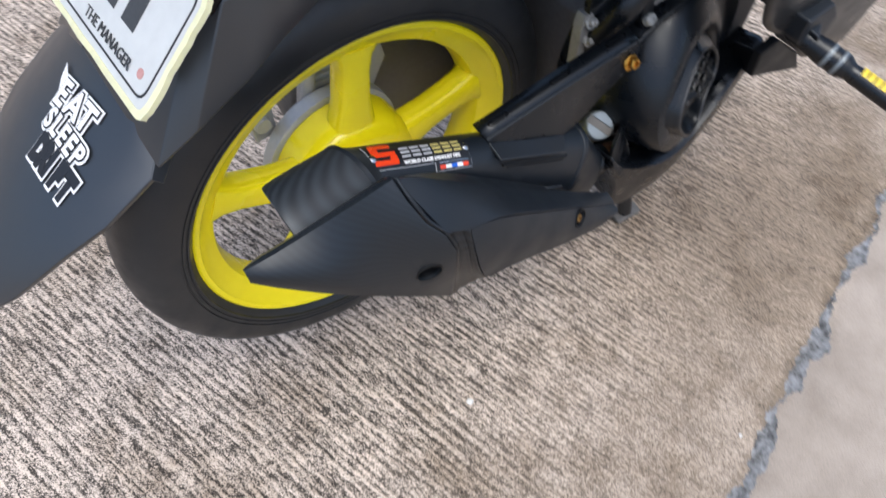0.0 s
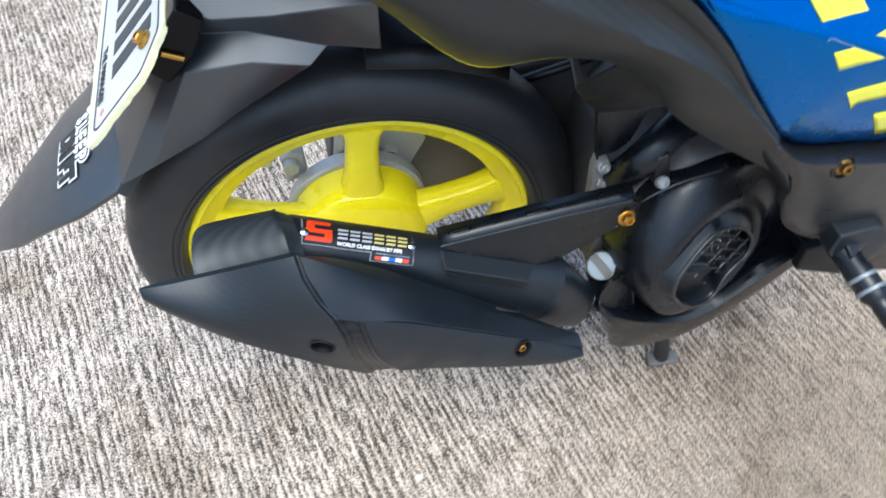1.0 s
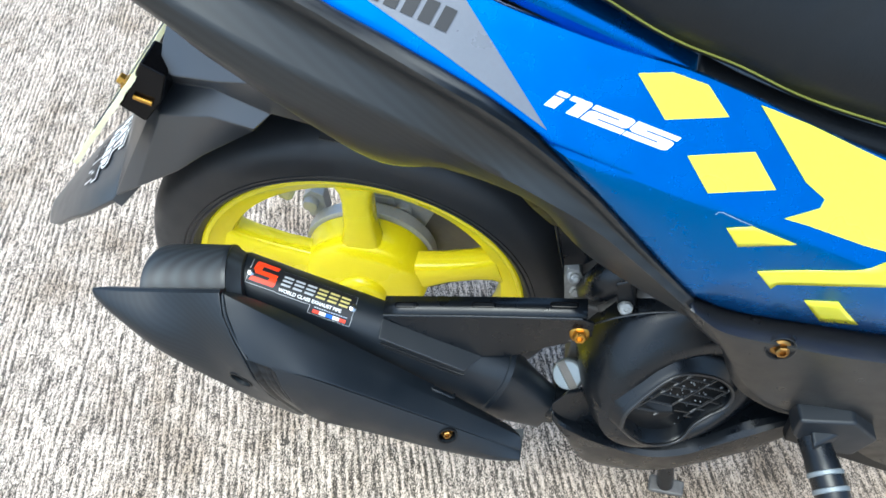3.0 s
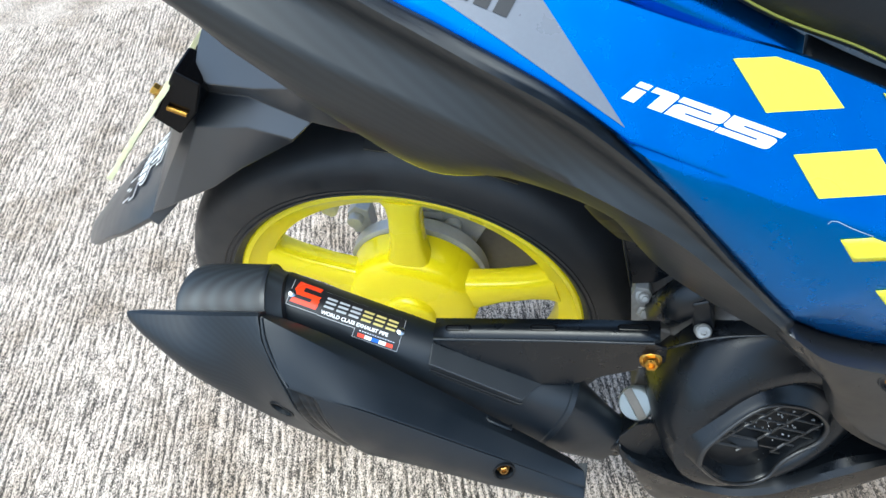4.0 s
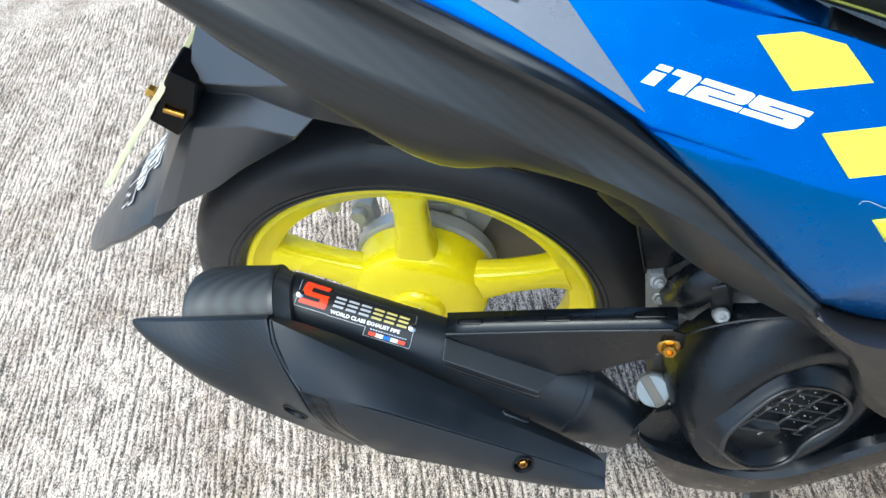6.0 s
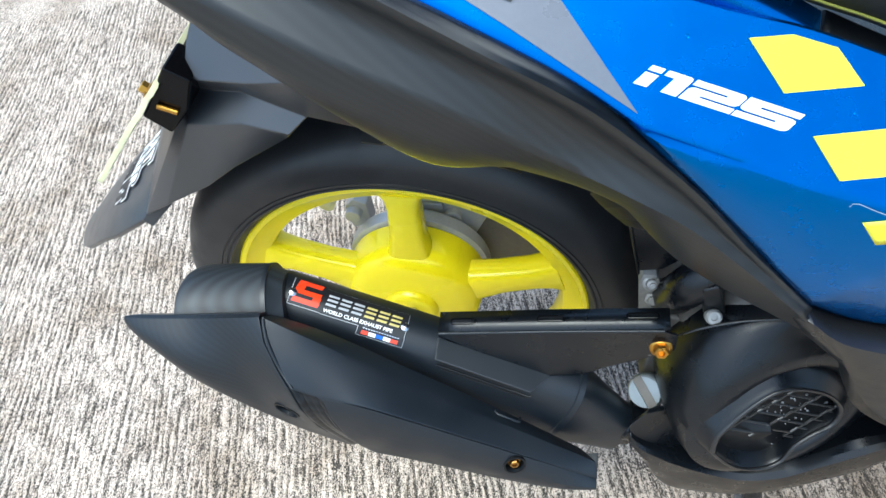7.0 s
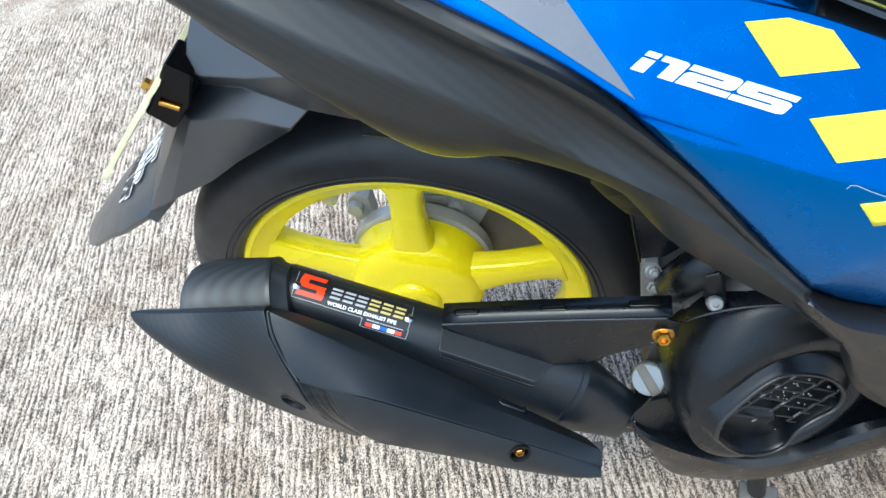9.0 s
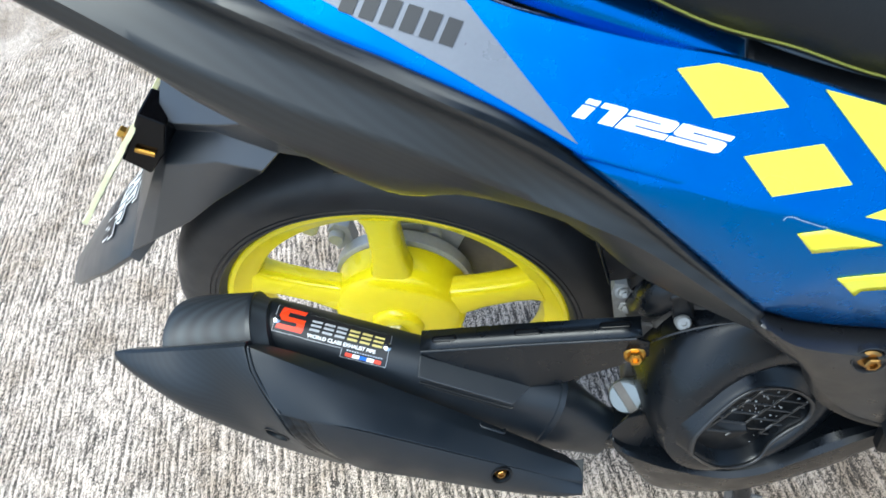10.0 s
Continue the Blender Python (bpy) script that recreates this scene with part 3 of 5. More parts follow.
def heat_shield():
    can = bpy.data.objects["exhaust"]
    # the front plate: inner lip, top ridge and the soft crease under its main face, back to front
    lip = [(-0.0613, -0.134, 0.4523), (-0.0368, -0.136, 0.4444), (-0.0042, -0.138, 0.4247), (0.0362, -0.140, 0.3907), (0.0793, -0.142, 0.3542), (0.1253, -0.144, 0.3123), (0.1673, -0.146, 0.2720), (0.1813, -0.148, 0.2619)]
    ridge = [(-0.0605, -0.1450, 0.4675), (-0.0386, -0.1490, 0.4556), (-0.0011, -0.1519, 0.4249), (0.0384, -0.1543, 0.3895), (0.0812, -0.1567, 0.3555), (0.1269, -0.1591, 0.3215), (0.1752, -0.1616, 0.2855), (0.1938, -0.1640, 0.2747)]
    crease = [(-0.0400, -0.1815, 0.4258), (-0.0164, -0.1830, 0.4140), (0.0099, -0.1830, 0.4052), (0.0419, -0.1820, 0.3833), (0.0834, -0.1800, 0.3516), (0.1279, -0.1780, 0.3179), (0.1755, -0.1750, 0.2797), (0.1965, -0.1740, 0.2658)]
    under = [(0.0085, -0.1880, 0.3250), (0.0307, -0.1890, 0.3211), (0.0592, -0.1890, 0.3106), (0.0921, -0.1880, 0.2941), (0.1260, -0.1870, 0.2787), (0.1707, -0.1850, 0.2630), (0.1969, -0.1810, 0.2600)]
    band_front = [(-0.0164, -0.1830, 0.4140), (-0.0140, -0.1875, 0.3911), (-0.0088, -0.1900, 0.3644), (-0.0005, -0.1890, 0.3396), (0.0085, -0.1880, 0.3250)]
    # the tail: its ridge, its lower edge, and the groove where the two meet
    tail_top = [(-0.1775, -0.1465, 0.4620), (-0.1577, -0.1480, 0.4635), (-0.1279, -0.1480, 0.4655), (-0.0947, -0.1470, 0.4670), (-0.0605, -0.1450, 0.4675)]
    groove = [(-0.0605, -0.1450, 0.4675), (-0.0574, -0.1580, 0.4548), (-0.0499, -0.1700, 0.4363), (-0.0400, -0.1815, 0.4258), (-0.0341, -0.1890, 0.4080), (-0.0311, -0.1860, 0.3680), (-0.0210, -0.1760, 0.3060)]
    tail_low = [(-0.1765, -0.1495, 0.4530), (-0.1575, -0.1600, 0.4400), (-0.1201, -0.1750, 0.4130), (-0.0605, -0.1800, 0.3530), (-0.0210, -0.1760, 0.3060)]
    n = 44
    # main face and top flange
    bm = bmesh.new()
    mix = lambda a, b, f, out=0.0: [V(p).lerp(V(q), f) + V((0, -out, 0)) for p, q in zip(a, b)]
    top = [[p + V((0.0015, 0, -0.0005)) for p in curve(r, n)] for r in (mix(lip, ridge, 0), mix(lip, ridge, 0.86), ridge, mix(ridge, crease, 0.06, 0.0006), mix(ridge, crease, 0.35, 0.0022), mix(ridge, crease, 0.7, 0.0020), mix(ridge, crease, 0.93, 0.0006), crease)]
    loft(bm, top, closed=False)
    # lower face, cut back where the carbon band runs
    rows = []
    for k in range(5):
        f = k / 4
        right = [V(p).lerp(V(q), f) + V((0, -0.0045 * math.sin(math.pi * f), 0)) for p, q in zip(crease[2:], under[1:])]
        rows.append(curve([V(band_front[k])] + right, n))
    rows[0] = [p + V((0, 0.0004, -0.0006)) for p in rows[0]]
    rows.append([p + V((0.001, 0.014, -0.006)) for p in rows[-1]])
    rows.append([p + V((0.001, 0.018, 0.006)) for p in rows[-1]])
    loft(bm, rows, closed=False)
    body = part("shield_body", bm, BLACK, can, "matte black faceted muffler heat shield", smooth=22)
    # tail
    bm = bmesh.new()
    rows = []
    for k in range(7):
        f = k / 6
        row = [V(p).lerp(V(q), f) + V((0, -0.0115 * math.sin(math.pi * f) * w, 0.004 * math.sin(math.pi * f) * w)) for p, q, w in zip(tail_top, tail_low, (0.05, 0.45, 0.8, 0.9, 0))]
        row[-1] = V(groove[k])
        rows.append(curve(row, 36))
    grow = lambda k: min(1.0, k / 7)
    ins = [p + V((-0.001, 0.010, -0.0095)) * grow(k) for k, p in enumerate(rows[0])]
    rim = [p + V((0, 0.003, -0.0004)) * grow(k) for k, p in enumerate(rows[0])]
    back = [p + V((0.003, 0.012, -0.003)) * grow(k) for k, p in enumerate(rows[-1])]
    loft(bm, [ins, rim] + rows + [back], closed=False)
    tail = part("shield_tail", bm, CARBON, can, "matte black carbon look shield tail", smooth=24)
    for ob in (body, tail):
        mod = ob.modifiers.new("thick", "SOLIDIFY")
        mod.thickness, mod.offset = 0.0028, 0.0
    # bolt holes through both plates
    bpy.context.view_layer.update()
    for ob, near, r, gold in ((tail, (-0.056, -0.188, 0.3866), 0.0100, False), (body, (0.1278, -0.186, 0.309), 0.0082, True)):
        _, at, face, _ = ob.closest_point_on_mesh(V(near))
        face = face if face.y < 0 else -face
        pierce(ob, at, face, r)
        bm = bmesh.new()
        turned(bm, at, face, [(r + 0.0003, 0.0008), (r + 0.0016, 0.0006), (r + 0.0016, -0.0125), (0.0005, -0.0125), (0.0005, -0.0115), (r + 0.0003, -0.0115)], 28, closed=True)
        part("bolt_recess", bm, CHAMBER, can, "dark recessed bolt hole", smooth=30)
        if gold:
            bolt(can, at - face * 0.0060, face, 0.0052, OLDGOLD, label="tarnished gold bolt")
    for ob in (body, tail):
        mod = ob.modifiers.new("bevel", "BEVEL")
        mod.width, mod.segments, mod.limit_method, mod.angle_limit = 0.0009, 2, "ANGLE", radians(26)
    # rolled lip along the groove, from the corner to the carbon band
    bm = bmesh.new()
    sweep(bm, [p + V((0.0030, -0.0010, 0.0006)) for p in curve(groove[:4], 18)], [0.0012 + 0.0006 * math.sin(math.pi * k / 17) for k in range(18)], 8)
    part("shield_lip", bm, BLACK, can, smooth=60)
    # sunk carbon band between tail and lower face
    bm = bmesh.new()
    left, right = curve(groove[3:], 18), curve(band_front, 18)
    rows = []
    for k in range(13):
        f = k / 12
        sunk = 0.0030 * min(1.0, 5 * f, 5 * (1 - f)) + (0.0 if k % 3 else 0.0007)
        rows.append([p.lerp(q, f) + V((0, sunk, 0)) for p, q in zip(left, right)])
    loft(bm, rows, closed=False)
    ob = part("shield_carbon_band", bm, DARKWEAVE, can, "ribbed black carbon band", smooth=50)
    mod = ob.modifiers.new("thick", "SOLIDIFY")
    mod.thickness, mod.offset = 0.003, 0.0


heat_shield()


def bracket():
    can = bpy.data.objects["exhaust"]
    # folded sheet: slotted top flange, upright plate, tab bent over the can
    back = [(0.0629, -0.0895, 0.3966), (0.1602, -0.0895, 0.4075), (0.2480, -0.0895, 0.4150)]
    fold = [(0.0625, -0.1080, 0.3937), (0.1607, -0.1080, 0.4050), (0.2490, -0.1070, 0.4110)]
    low = [(0.0630, -0.1105, 0.3905), (0.1081, -0.1160, 0.3740), (0.1553, -0.1190, 0.3508), (0.1816, -0.1120, 0.3432), (0.2074, -0.1090, 0.3561), (0.2341, -0.1080, 0.3700), (0.2550, -0.1070, 0.3830)]
    at = lambda line, x: next(V(p).lerp(V(q), (x - p[0]) / (q[0] - p[0])) for p, q in zip(line, line[1:]) if x <= q[0] + 1e-9 or q is line[-1])
    bm = bmesh.new()
    xs = [0.0627 + 0.1858 * k / 12 for k in range(13)]
    loft(bm, [[at(back, x).lerp(at(fold, x), f) for x in xs] for f in (0, 1)], closed=False)
    # darker than the tab: shade on flange and plate put into the colour
    ob = part("bracket_flange", bm, PLASTIC, can, "slotted black bracket flange", smooth=25)
    mod = ob.modifiers.new("thick", "SOLIDIFY")
    mod.thickness, mod.offset = 0.0024, 0.0
    # stamped slots with raised lips
    up = V((0, -0.16, 0.98)).normalized()
    for x0, x1, f in ((0.0730, 0.0935, 0.50), (0.1455, 0.1665, 0.45), (0.2160, 0.2400, 0.35)):
        a, b = at(back, x0).lerp(at(fold, x0), f), at(back, x1).lerp(at(fold, x1), f)
        ax = (b - a).normalized()
        side = up.cross(ax).normalized()
        r, h = 0.0021, (b - a).length / 2
        mid = (a + b) / 2
        pill = lambda k, z: [mid + ax * (math.copysign(h - r, math.cos(t)) + math.cos(t) * r * k) + side * math.sin(t) * r * k + up * z for t in [math.tau * (i + 0.5) / 20 for i in range(20)]]
        bm = bmesh.new()
        loft(bm, [pill(1.45, 0.0008), pill(1.25, 0.0022), pill(0.95, 0.0024), pill(0.70, 0.0006)])
        part("slot_lip", bm, GLOSSBLACK, can, "stamped black slot", smooth=40)
    # upright plate with a rolled upper edge and a stiffening bow
    bm = bmesh.new()
    xs = [0.0630, 0.0780, 0.0930, 0.1081, 0.1320, 0.1553, 0.1816, 0.1950, 0.2074, 0.2210, 0.2341, 0.2440, 0.2550]
    hi = [at(fold, min(x, 0.2500)) + V((0, -0.0004, -0.0002)) for x in xs]
    hi[-1] = V((0.2545, -0.1068, 0.4040))
    lo = [at(low, x) for x in xs]
    loft(bm, [[p.lerp(q, f) for p, q in zip(hi, lo)] for f in (0, 0.04, 0.5, 0.97, 1)], closed=False)
    # the same shaded colour as the flange
    ob = part("muffler_bracket", bm, PLASTIC, can, "folded black steel bracket plate", smooth=12)
    mod = ob.modifiers.new("thick", "SOLIDIFY")
    mod.thickness, mod.offset = 0.0024, 0.0
    mod = ob.modifiers.new("bevel", "BEVEL")
    mod.width, mod.segments, mod.limit_method, mod.angle_limit = 0.0006, 2, "ANGLE", radians(40)
    bm = bmesh.new()
    sweep(bm, [p + V((0, -0.0003, 0.0003)) for p in hi[:-1]], 0.0015, 8)
    part("fold_edge", bm, BLACK, can, smooth=60)
    bm = bmesh.new()
    a, b, c, d = V((0.0627, -0.1120, 0.3925)), V((0.1552, -0.1190, 0.3500)), V((0.1399, -0.1385, 0.3535)), V((0.0618, -0.1305, 0.3883))
    n = (b - a).cross(d - a).normalized()
    n = n if n.y < 0 else -n
    slab(bm, [p + n * 0.0012 for p in (a, b, c, d)], n * -0.0024)
    # paler than flange and plate: sky light on the tab put into its colour
    part("bracket_tab", bm, FENDER, can, "bent black bracket tab", smooth=25, bevel=0.0007)
    # weld bead: a folded wire of black paint under the tab
    bm = bmesh.new()
    q, w = V((0.001, -0.0022, -0.0048)), V((0, -0.0012, -0.0026))
    sweep(bm, [d + q, d.lerp(c, 0.06) + q, d.lerp(c, 0.5) + q, d.lerp(c, 0.96) + q, c + q * 0.6], 0.0013, 8)
    sweep(bm, [d.lerp(c, 0.05) + q + w, d.lerp(c, 0.5) + q + w, d.lerp(c, 0.93) + q + w], 0.0008, 8)
    part("weld_bead", bm, CHAMBER, can, smooth=60)
    bolt(can, (0.2432, -0.1094, 0.3884), (0, -0.93, 0.36), 0.0072)
    bm = bmesh.new()
    turned(bm, V((0.2360, -0.1060, 0.3750)), (0, -0.93, 0.36), [(0.0030, -0.008), (0.0030, 0.002), (0.002, 0.003)], 10)
    part("stud", bm, DIRTY, can, "plated stud end", smooth=30)
    # small welded lug on the can
    bm = bmesh.new()
    a, b = V((0.1095, -0.1462, 0.3305)), V((0.1300, -0.1490, 0.3205))
    n = V((0, -0.80, 0.60))
    sweep(bm, [a - n * 0.004, a + n * 0.0025, a.lerp(b, 0.08) + n * 0.0036, b.lerp(a, 0.08) + n * 0.0036, b + n * 0.0025, b - n * 0.004], 0.0014, 8)
    part("spring_lug", bm, BLACK, can, smooth=60)


bracket()


def muffler_badge():
    """A dark film wrapped on the can, with plain shapes for the maker's mark and the line of small words."""
    can = bpy.data.objects["exhaust"]
    bm = bmesh.new()
    R = LOBE + 0.0003

    def wrap(poly, lift, mat, step=6):
        """poly: outline in (s, angle), cut into strips along the angle so that it follows the can."""
        lo, hi = min(a for _, a in poly), max(a for _, a in poly)
        n = max(2, int((hi - lo) / step))

        def span(a):
            xs = []
            for (s1, a1), (s2, a2) in zip(poly, poly[1:] + poly[:1]):
                if a1 != a2 and min(a1, a2) - 1e-6 <= a <= max(a1, a2) + 1e-6:
                    xs.append(s1 + (s2 - s1) * (a - a1) / (a2 - a1))
            return (min(xs), max(xs)) if xs else None
        rows = []
        for k in range(n + 1):
            a = lo + (hi - lo) * min(max(k / n, 0.001), 0.999)
            sp = span(a)
            if sp:
                rows.append([on_muffler(sp[0], a, R + lift), on_muffler(sp[1], a, R + lift)])
        up = [[p for p in r] for r in rows]
        vs = loft(bm, up, closed=False, mat=mat)
        low = [[p - (p - AX - AD * (p - AX).dot(AD)).normalized() * (lift + 0.0004) for p in r] for r in rows]
        lv = [[bm.verts.new(p) for p in r] for r in low]
        ring_t = [r[0] for r in vs] + [r[1] for r in vs[::-1]]
        ring_b = [r[0] for r in lv] + [r[1] for r in lv[::-1]]
        for i in range(len(ring_t)):
            j = (i + 1) % len(ring_t)
            bm.faces.new((ring_t[i], ring_t[j], ring_b[j], ring_b[i])).material_index = mat

    box = lambda s0, s1, a0, a1, k=0.0: [(s0, a0), (s1, a0), (s1 + k, a1), (s0 + k, a1)]
    # backing film with a thin pale border: mark field, name field, bar field
    for grow, lift, mat in ((0.0005, 0.0002, 8), (0.0, 0.0006, 0)):
        ga = math.degrees(grow / R)
        wrap(box(-0.0700 - grow, -0.0420, -20 - ga, 33 + ga), lift, mat)
        wrap(box(-0.0425, 0.0300 + grow, -15 - ga, 34 + ga), lift + 0.00002, mat)
        wrap(box(-0.0090 - grow, 0.0305 + grow, 33, 50 + ga), lift + 0.00004, mat)
    # red mark: bars and joints
    for a, b, c, d in ((-0.0655, -0.0450, -17, -8), (-0.0665, -0.0595, -8, 8), (-0.0660, -0.0445, 2, 11), (-0.0510, -0.0445, 10, 22), (-0.0670, -0.0445, 18, 27)):
        wrap(box(a, b, c, d, -0.0012), 0.0012, 2)
    # grey to gold bars for the maker's name
    for k in range(6):
        s = -0.0390 + k * 0.0110
        m = 8 if k < 3 else 7
        wrap(box(s, s + 0.0088, -4, 0, -0.0004), 0.0010, m)
        wrap(box(s - 0.0004, s + 0.0084, 4.5, 8.5, -0.0004), 0.0010, m)
        wrap(box(s - 0.0008, s + 0.0078, 13, 17, -0.0004), 0.0010, m)
    # three-colour bar and a row of tiny marks
    for k, m in enumerate((2, 5, 6, 5, 2)):
        wrap(box(-0.0055 + k * 0.0064, -0.0055 + (k + 1) * 0.0064 - 0.0003, 40, 47), 0.0010, m)
    for k in range(14):
        wrap(box(-0.005 + k * 0.0023, -0.005 + k * 0.0023 + 0.0014, 34.5, 36.3), 0.0009, 3)
    part("badge", bm, [DARKDECAL, SILVERDECAL, RED, CHROME, LIME, WHITE, BADGEBLUE, BRASSDECAL, STEELDECAL], can, "black badge with red mark and tricolour bar", smooth=40)
    out = AU * math.cos(radians(26)) + AR * math.sin(radians(26))
    m = basis(on_muffler(-0.0405, 29.5, R + 0.0008), AD, out.cross(AD))
    words = lettering("WORLD CLASS EXHAUST PIPE", 0.0043, m, 0, bold=0.00012, stretch=1.03)
    part("badge_slogan", words, WHITE, can, smooth=0)
    for s, a in ((-0.0685, 12), (0.0285, 12)):
        bm = bmesh.new()
        p, d = on_muffler(s, a, R), (on_muffler(s, a, 1) - on_muffler(s, a, 0))
        turned(bm, p, d, [(0.0036, 0), (0.0036, 0.0012), (0.002, 0.0022), (0.0004, 0.0025)], 16)
        part("rivet", bm, CHROME, can, smooth=40)


muffler_badge()


# ---- engine ----
def engine():
    C = V((0.347, 0, 0.318))
    bm = bmesh.new()
    rings = []
    for y, r, sx in ((-0.02, 0.100, 0), (-0.085, 0.101, 0), (-0.098, 0.099, 0), (-0.108, 0.095, 0.0), (-0.118, 0.088, 0.0), (-0.1262, 0.079, 0.0), (-0.1312, 0.069, 0.0), (-0.1330, 0.060, 0.0), (-0.1300, 0.054, 0.0), (-0.118, 0.048, 0.0)):
        ring = []
        for i in range(56):
            t = math.tau * i / 56
            lean = max(0.0, min(1.0, (-0.100 - y) / 0.025)) * r * (0.33 * math.cos(t) + 0.26 * math.sin(t))
            ring.append(V((C.x + sx + r * math.cos(t), y + lean, C.z + r * (1.05 if math.sin(t) > 0 else 0.86) * math.sin(t))))
        rings.append(ring)
    loft(bm, rings)
    cowl = part("fan_cowl", bm, PLASTIC, scooter, "black plastic engine fan cowl with honeycomb grille", smooth=40)
    # scoop: an egg-shaped mouth standing proud of the cowl
    egg = [(0.2873, 0.3152), (0.2888, 0.3322), (0.298, 0.3443), (0.3097, 0.3557), (0.3228, 0.3651), (0.3376, 0.3682), (0.3617, 0.3582), (0.3791, 0.3445), (0.3907, 0.3262), (0.3882, 0.3107), (0.3732, 0.3042), (0.3587, 0.2939), (0.3497, 0.2782), (0.3307, 0.2765), (0.3071, 0.2896)]
    yy = lambda x, z: -0.143 + 0.35 * (x - 0.342) + 0.30 * (z - 0.315)
    loop = curve([(x, 0, z) for x, z in egg + egg[:1]], 45)[:-1]
    mid = V((0.3368, 0, 0.3230))
    scale = lambda k, dy: [V((mid.x + (p.x - mid.x) * k, yy(p.x, p.z) + dy, mid.z + (p.z - mid.z) * k)) for p in loop]
    bm = bmesh.new()
    def slope(k, dy):
        # wider on the upper rear side
        ring = []
        for p in loop:
            q = V((p.x - mid.x, 0, p.z - mid.z))
            w = max(0.0, q.normalized().dot(V((-0.92, 0, 0.39))))
            f = 1 + (k - 1) * (0.55 + 0.9 * w - 0.35 * max(0.0, -q.normalized().z))
            ring.append(V((mid.x + q.x * f, yy(p.x, p.z) + dy, mid.z + q.z * f)))
        return ring
    loft(bm, [slope(1.40, 0.030), slope(1.30, 0.016), slope(1.19, 0.0085), slope(1.10, 0.0038), slope(1.045, 0.0004), slope(1.02, -0.0018), scale(1.0, -0.0022), scale(0.975, -0.0005), scale(0.96, 0.004), scale(0.95, 0.018)], caps=False)
    part("scoop", bm, PLASTIC, cowl, smooth=50)
    bm = bmesh.new()
    a, u, w = frame_of((-0.33, 0.94, -0.28))
    rings = []
    for p, q in zip(scale(0.985, -0.0015), scale(1.12, -0.0015)):
        out = (q - p).normalized()
        rings.append([p + (out * math.cos(t) - a * math.sin(t)) * 0.0021 for t in [math.tau * k / 8 for k in range(8)]])
    loft(bm, rings + rings[:1], caps=False)
    bmesh.ops.remove_doubles(bm, verts=bm.verts, dist=1e-6)
    # rim greyer than the scoop: the light its edge catches is in the colour
    part("scoop_rim", bm, GREYPLASTIC, cowl, smooth=60)
    bm = bmesh.new()
    loft(bm, [scale(0.97, 0.014), scale(0.5, 0.016), scale(0.05, 0.016)])
    part("fan_chamber", bm, CHAMBER, cowl, smooth=40)
    bm = bmesh.new()

    def inside(x, z):
        c = False
        for a, b in zip(loop, loop[1:] + loop[:1]):
            if (a.z > z) != (b.z > z) and x < (b.x - a.x) * (z - a.z) / (b.z - a.z) + a.x:
                c = not c
        return c

    def bar(p, q):
        n = 6
        pts = [(p[0] + (q[0] - p[0]) * k / n, p[1] + (q[1] - p[1]) * k / n) for k in range(n + 1)]
        keep = [w for w in pts if inside(mid.x + (w[0] - mid.x) * 1.05, mid.z + (w[1] - mid.z) * 1.05)]
        if len(keep) > 1:
            sweep(bm, [(w[0], yy(*w) + 0.0035, w[1]) for w in (keep[0], keep[-1])], 0.0012, 6)

    # long slanting bars that hook onto a stepped diagonal
    o, along, step, hook, kink = (0.3615, 0.3386), (0.0245, -0.0144), (-0.0108, -0.0057), (0.0056, 0.0037), (-0.0051, -0.0020)
    go = lambda p, *ds: (p[0] + sum(d[0] for d in ds), p[1] + sum(d[1] for d in ds))
    for i in range(-4, 4):
        for j in range(-6, 9):
            p = (o[0] + i * (along[0] + kink[0]) + j * step[0], o[1] + i * (along[1] + kink[1]) + j * step[1])
            if p[1] < 0.3380 - 0.55 * (p[0] - 0.2883):
                continue
            q = go(p, along)
            bar(p, q)
            bar(q, go(q, kink))
            bar(q, go(q, hook))
    # bars greyer than the black cowl: their highlights are put into the colour
    part("fan_grille", bm, GREYPLASTIC, cowl, "black honeycomb grille", smooth=60)
    # pale dust caught in the mouth
    rng = random.Random(5)
    bm = bmesh.new()
    for k in range(90):
        p = rng.choice(loop)
        f = rng.random() ** 0.6 * 0.88
        c = V((mid.x + (p.x - mid.x) * f, 0, mid.z + (p.z - mid.z) * f))
        if c.z > 0.335 and rng.random() < 0.7:
            continue
        c.y = yy(c.x, c.z) + 0.0128
        r = rng.uniform(0.0003, 0.0011)
        slab(bm, [c + V((math.cos(t) * r * rng.uniform(0.6, 1.4), 0, math.sin(t) * r)) for t in (0.3, 1.6, 2.8, 4.2, 5.3)], (0, 0.0012, 0))
    tagged(part("dust", bm, DUST, cowl, smooth=0), "pale dust specks", kind="stuff")
    # belly cover under the cowl
    btop = [(0.2256, -0.138, 0.2839), (0.2409, -0.138, 0.2646), (0.279, -0.1375, 0.243), (0.3254, -0.1405, 0.2325), (0.36, -0.1385, 0.2419), (0.3881, -0.1345, 0.2581), (0.4145, -0.1295, 0.2815), (0.4439, -0.1235, 0.2874), (0.495, -0.112, 0.300)]
    bbot = [(0.2263, -0.1395, 0.2787), (0.2401, -0.146, 0.2642), (0.278, -0.15, 0.2428), (0.3247, -0.152, 0.2286), (0.36, -0.15, 0.236), (0.3867, -0.146, 0.2554), (0.414, -0.141, 0.2748), (0.4417, -0.134, 0.2867), (0.493, -0.121, 0.299)]
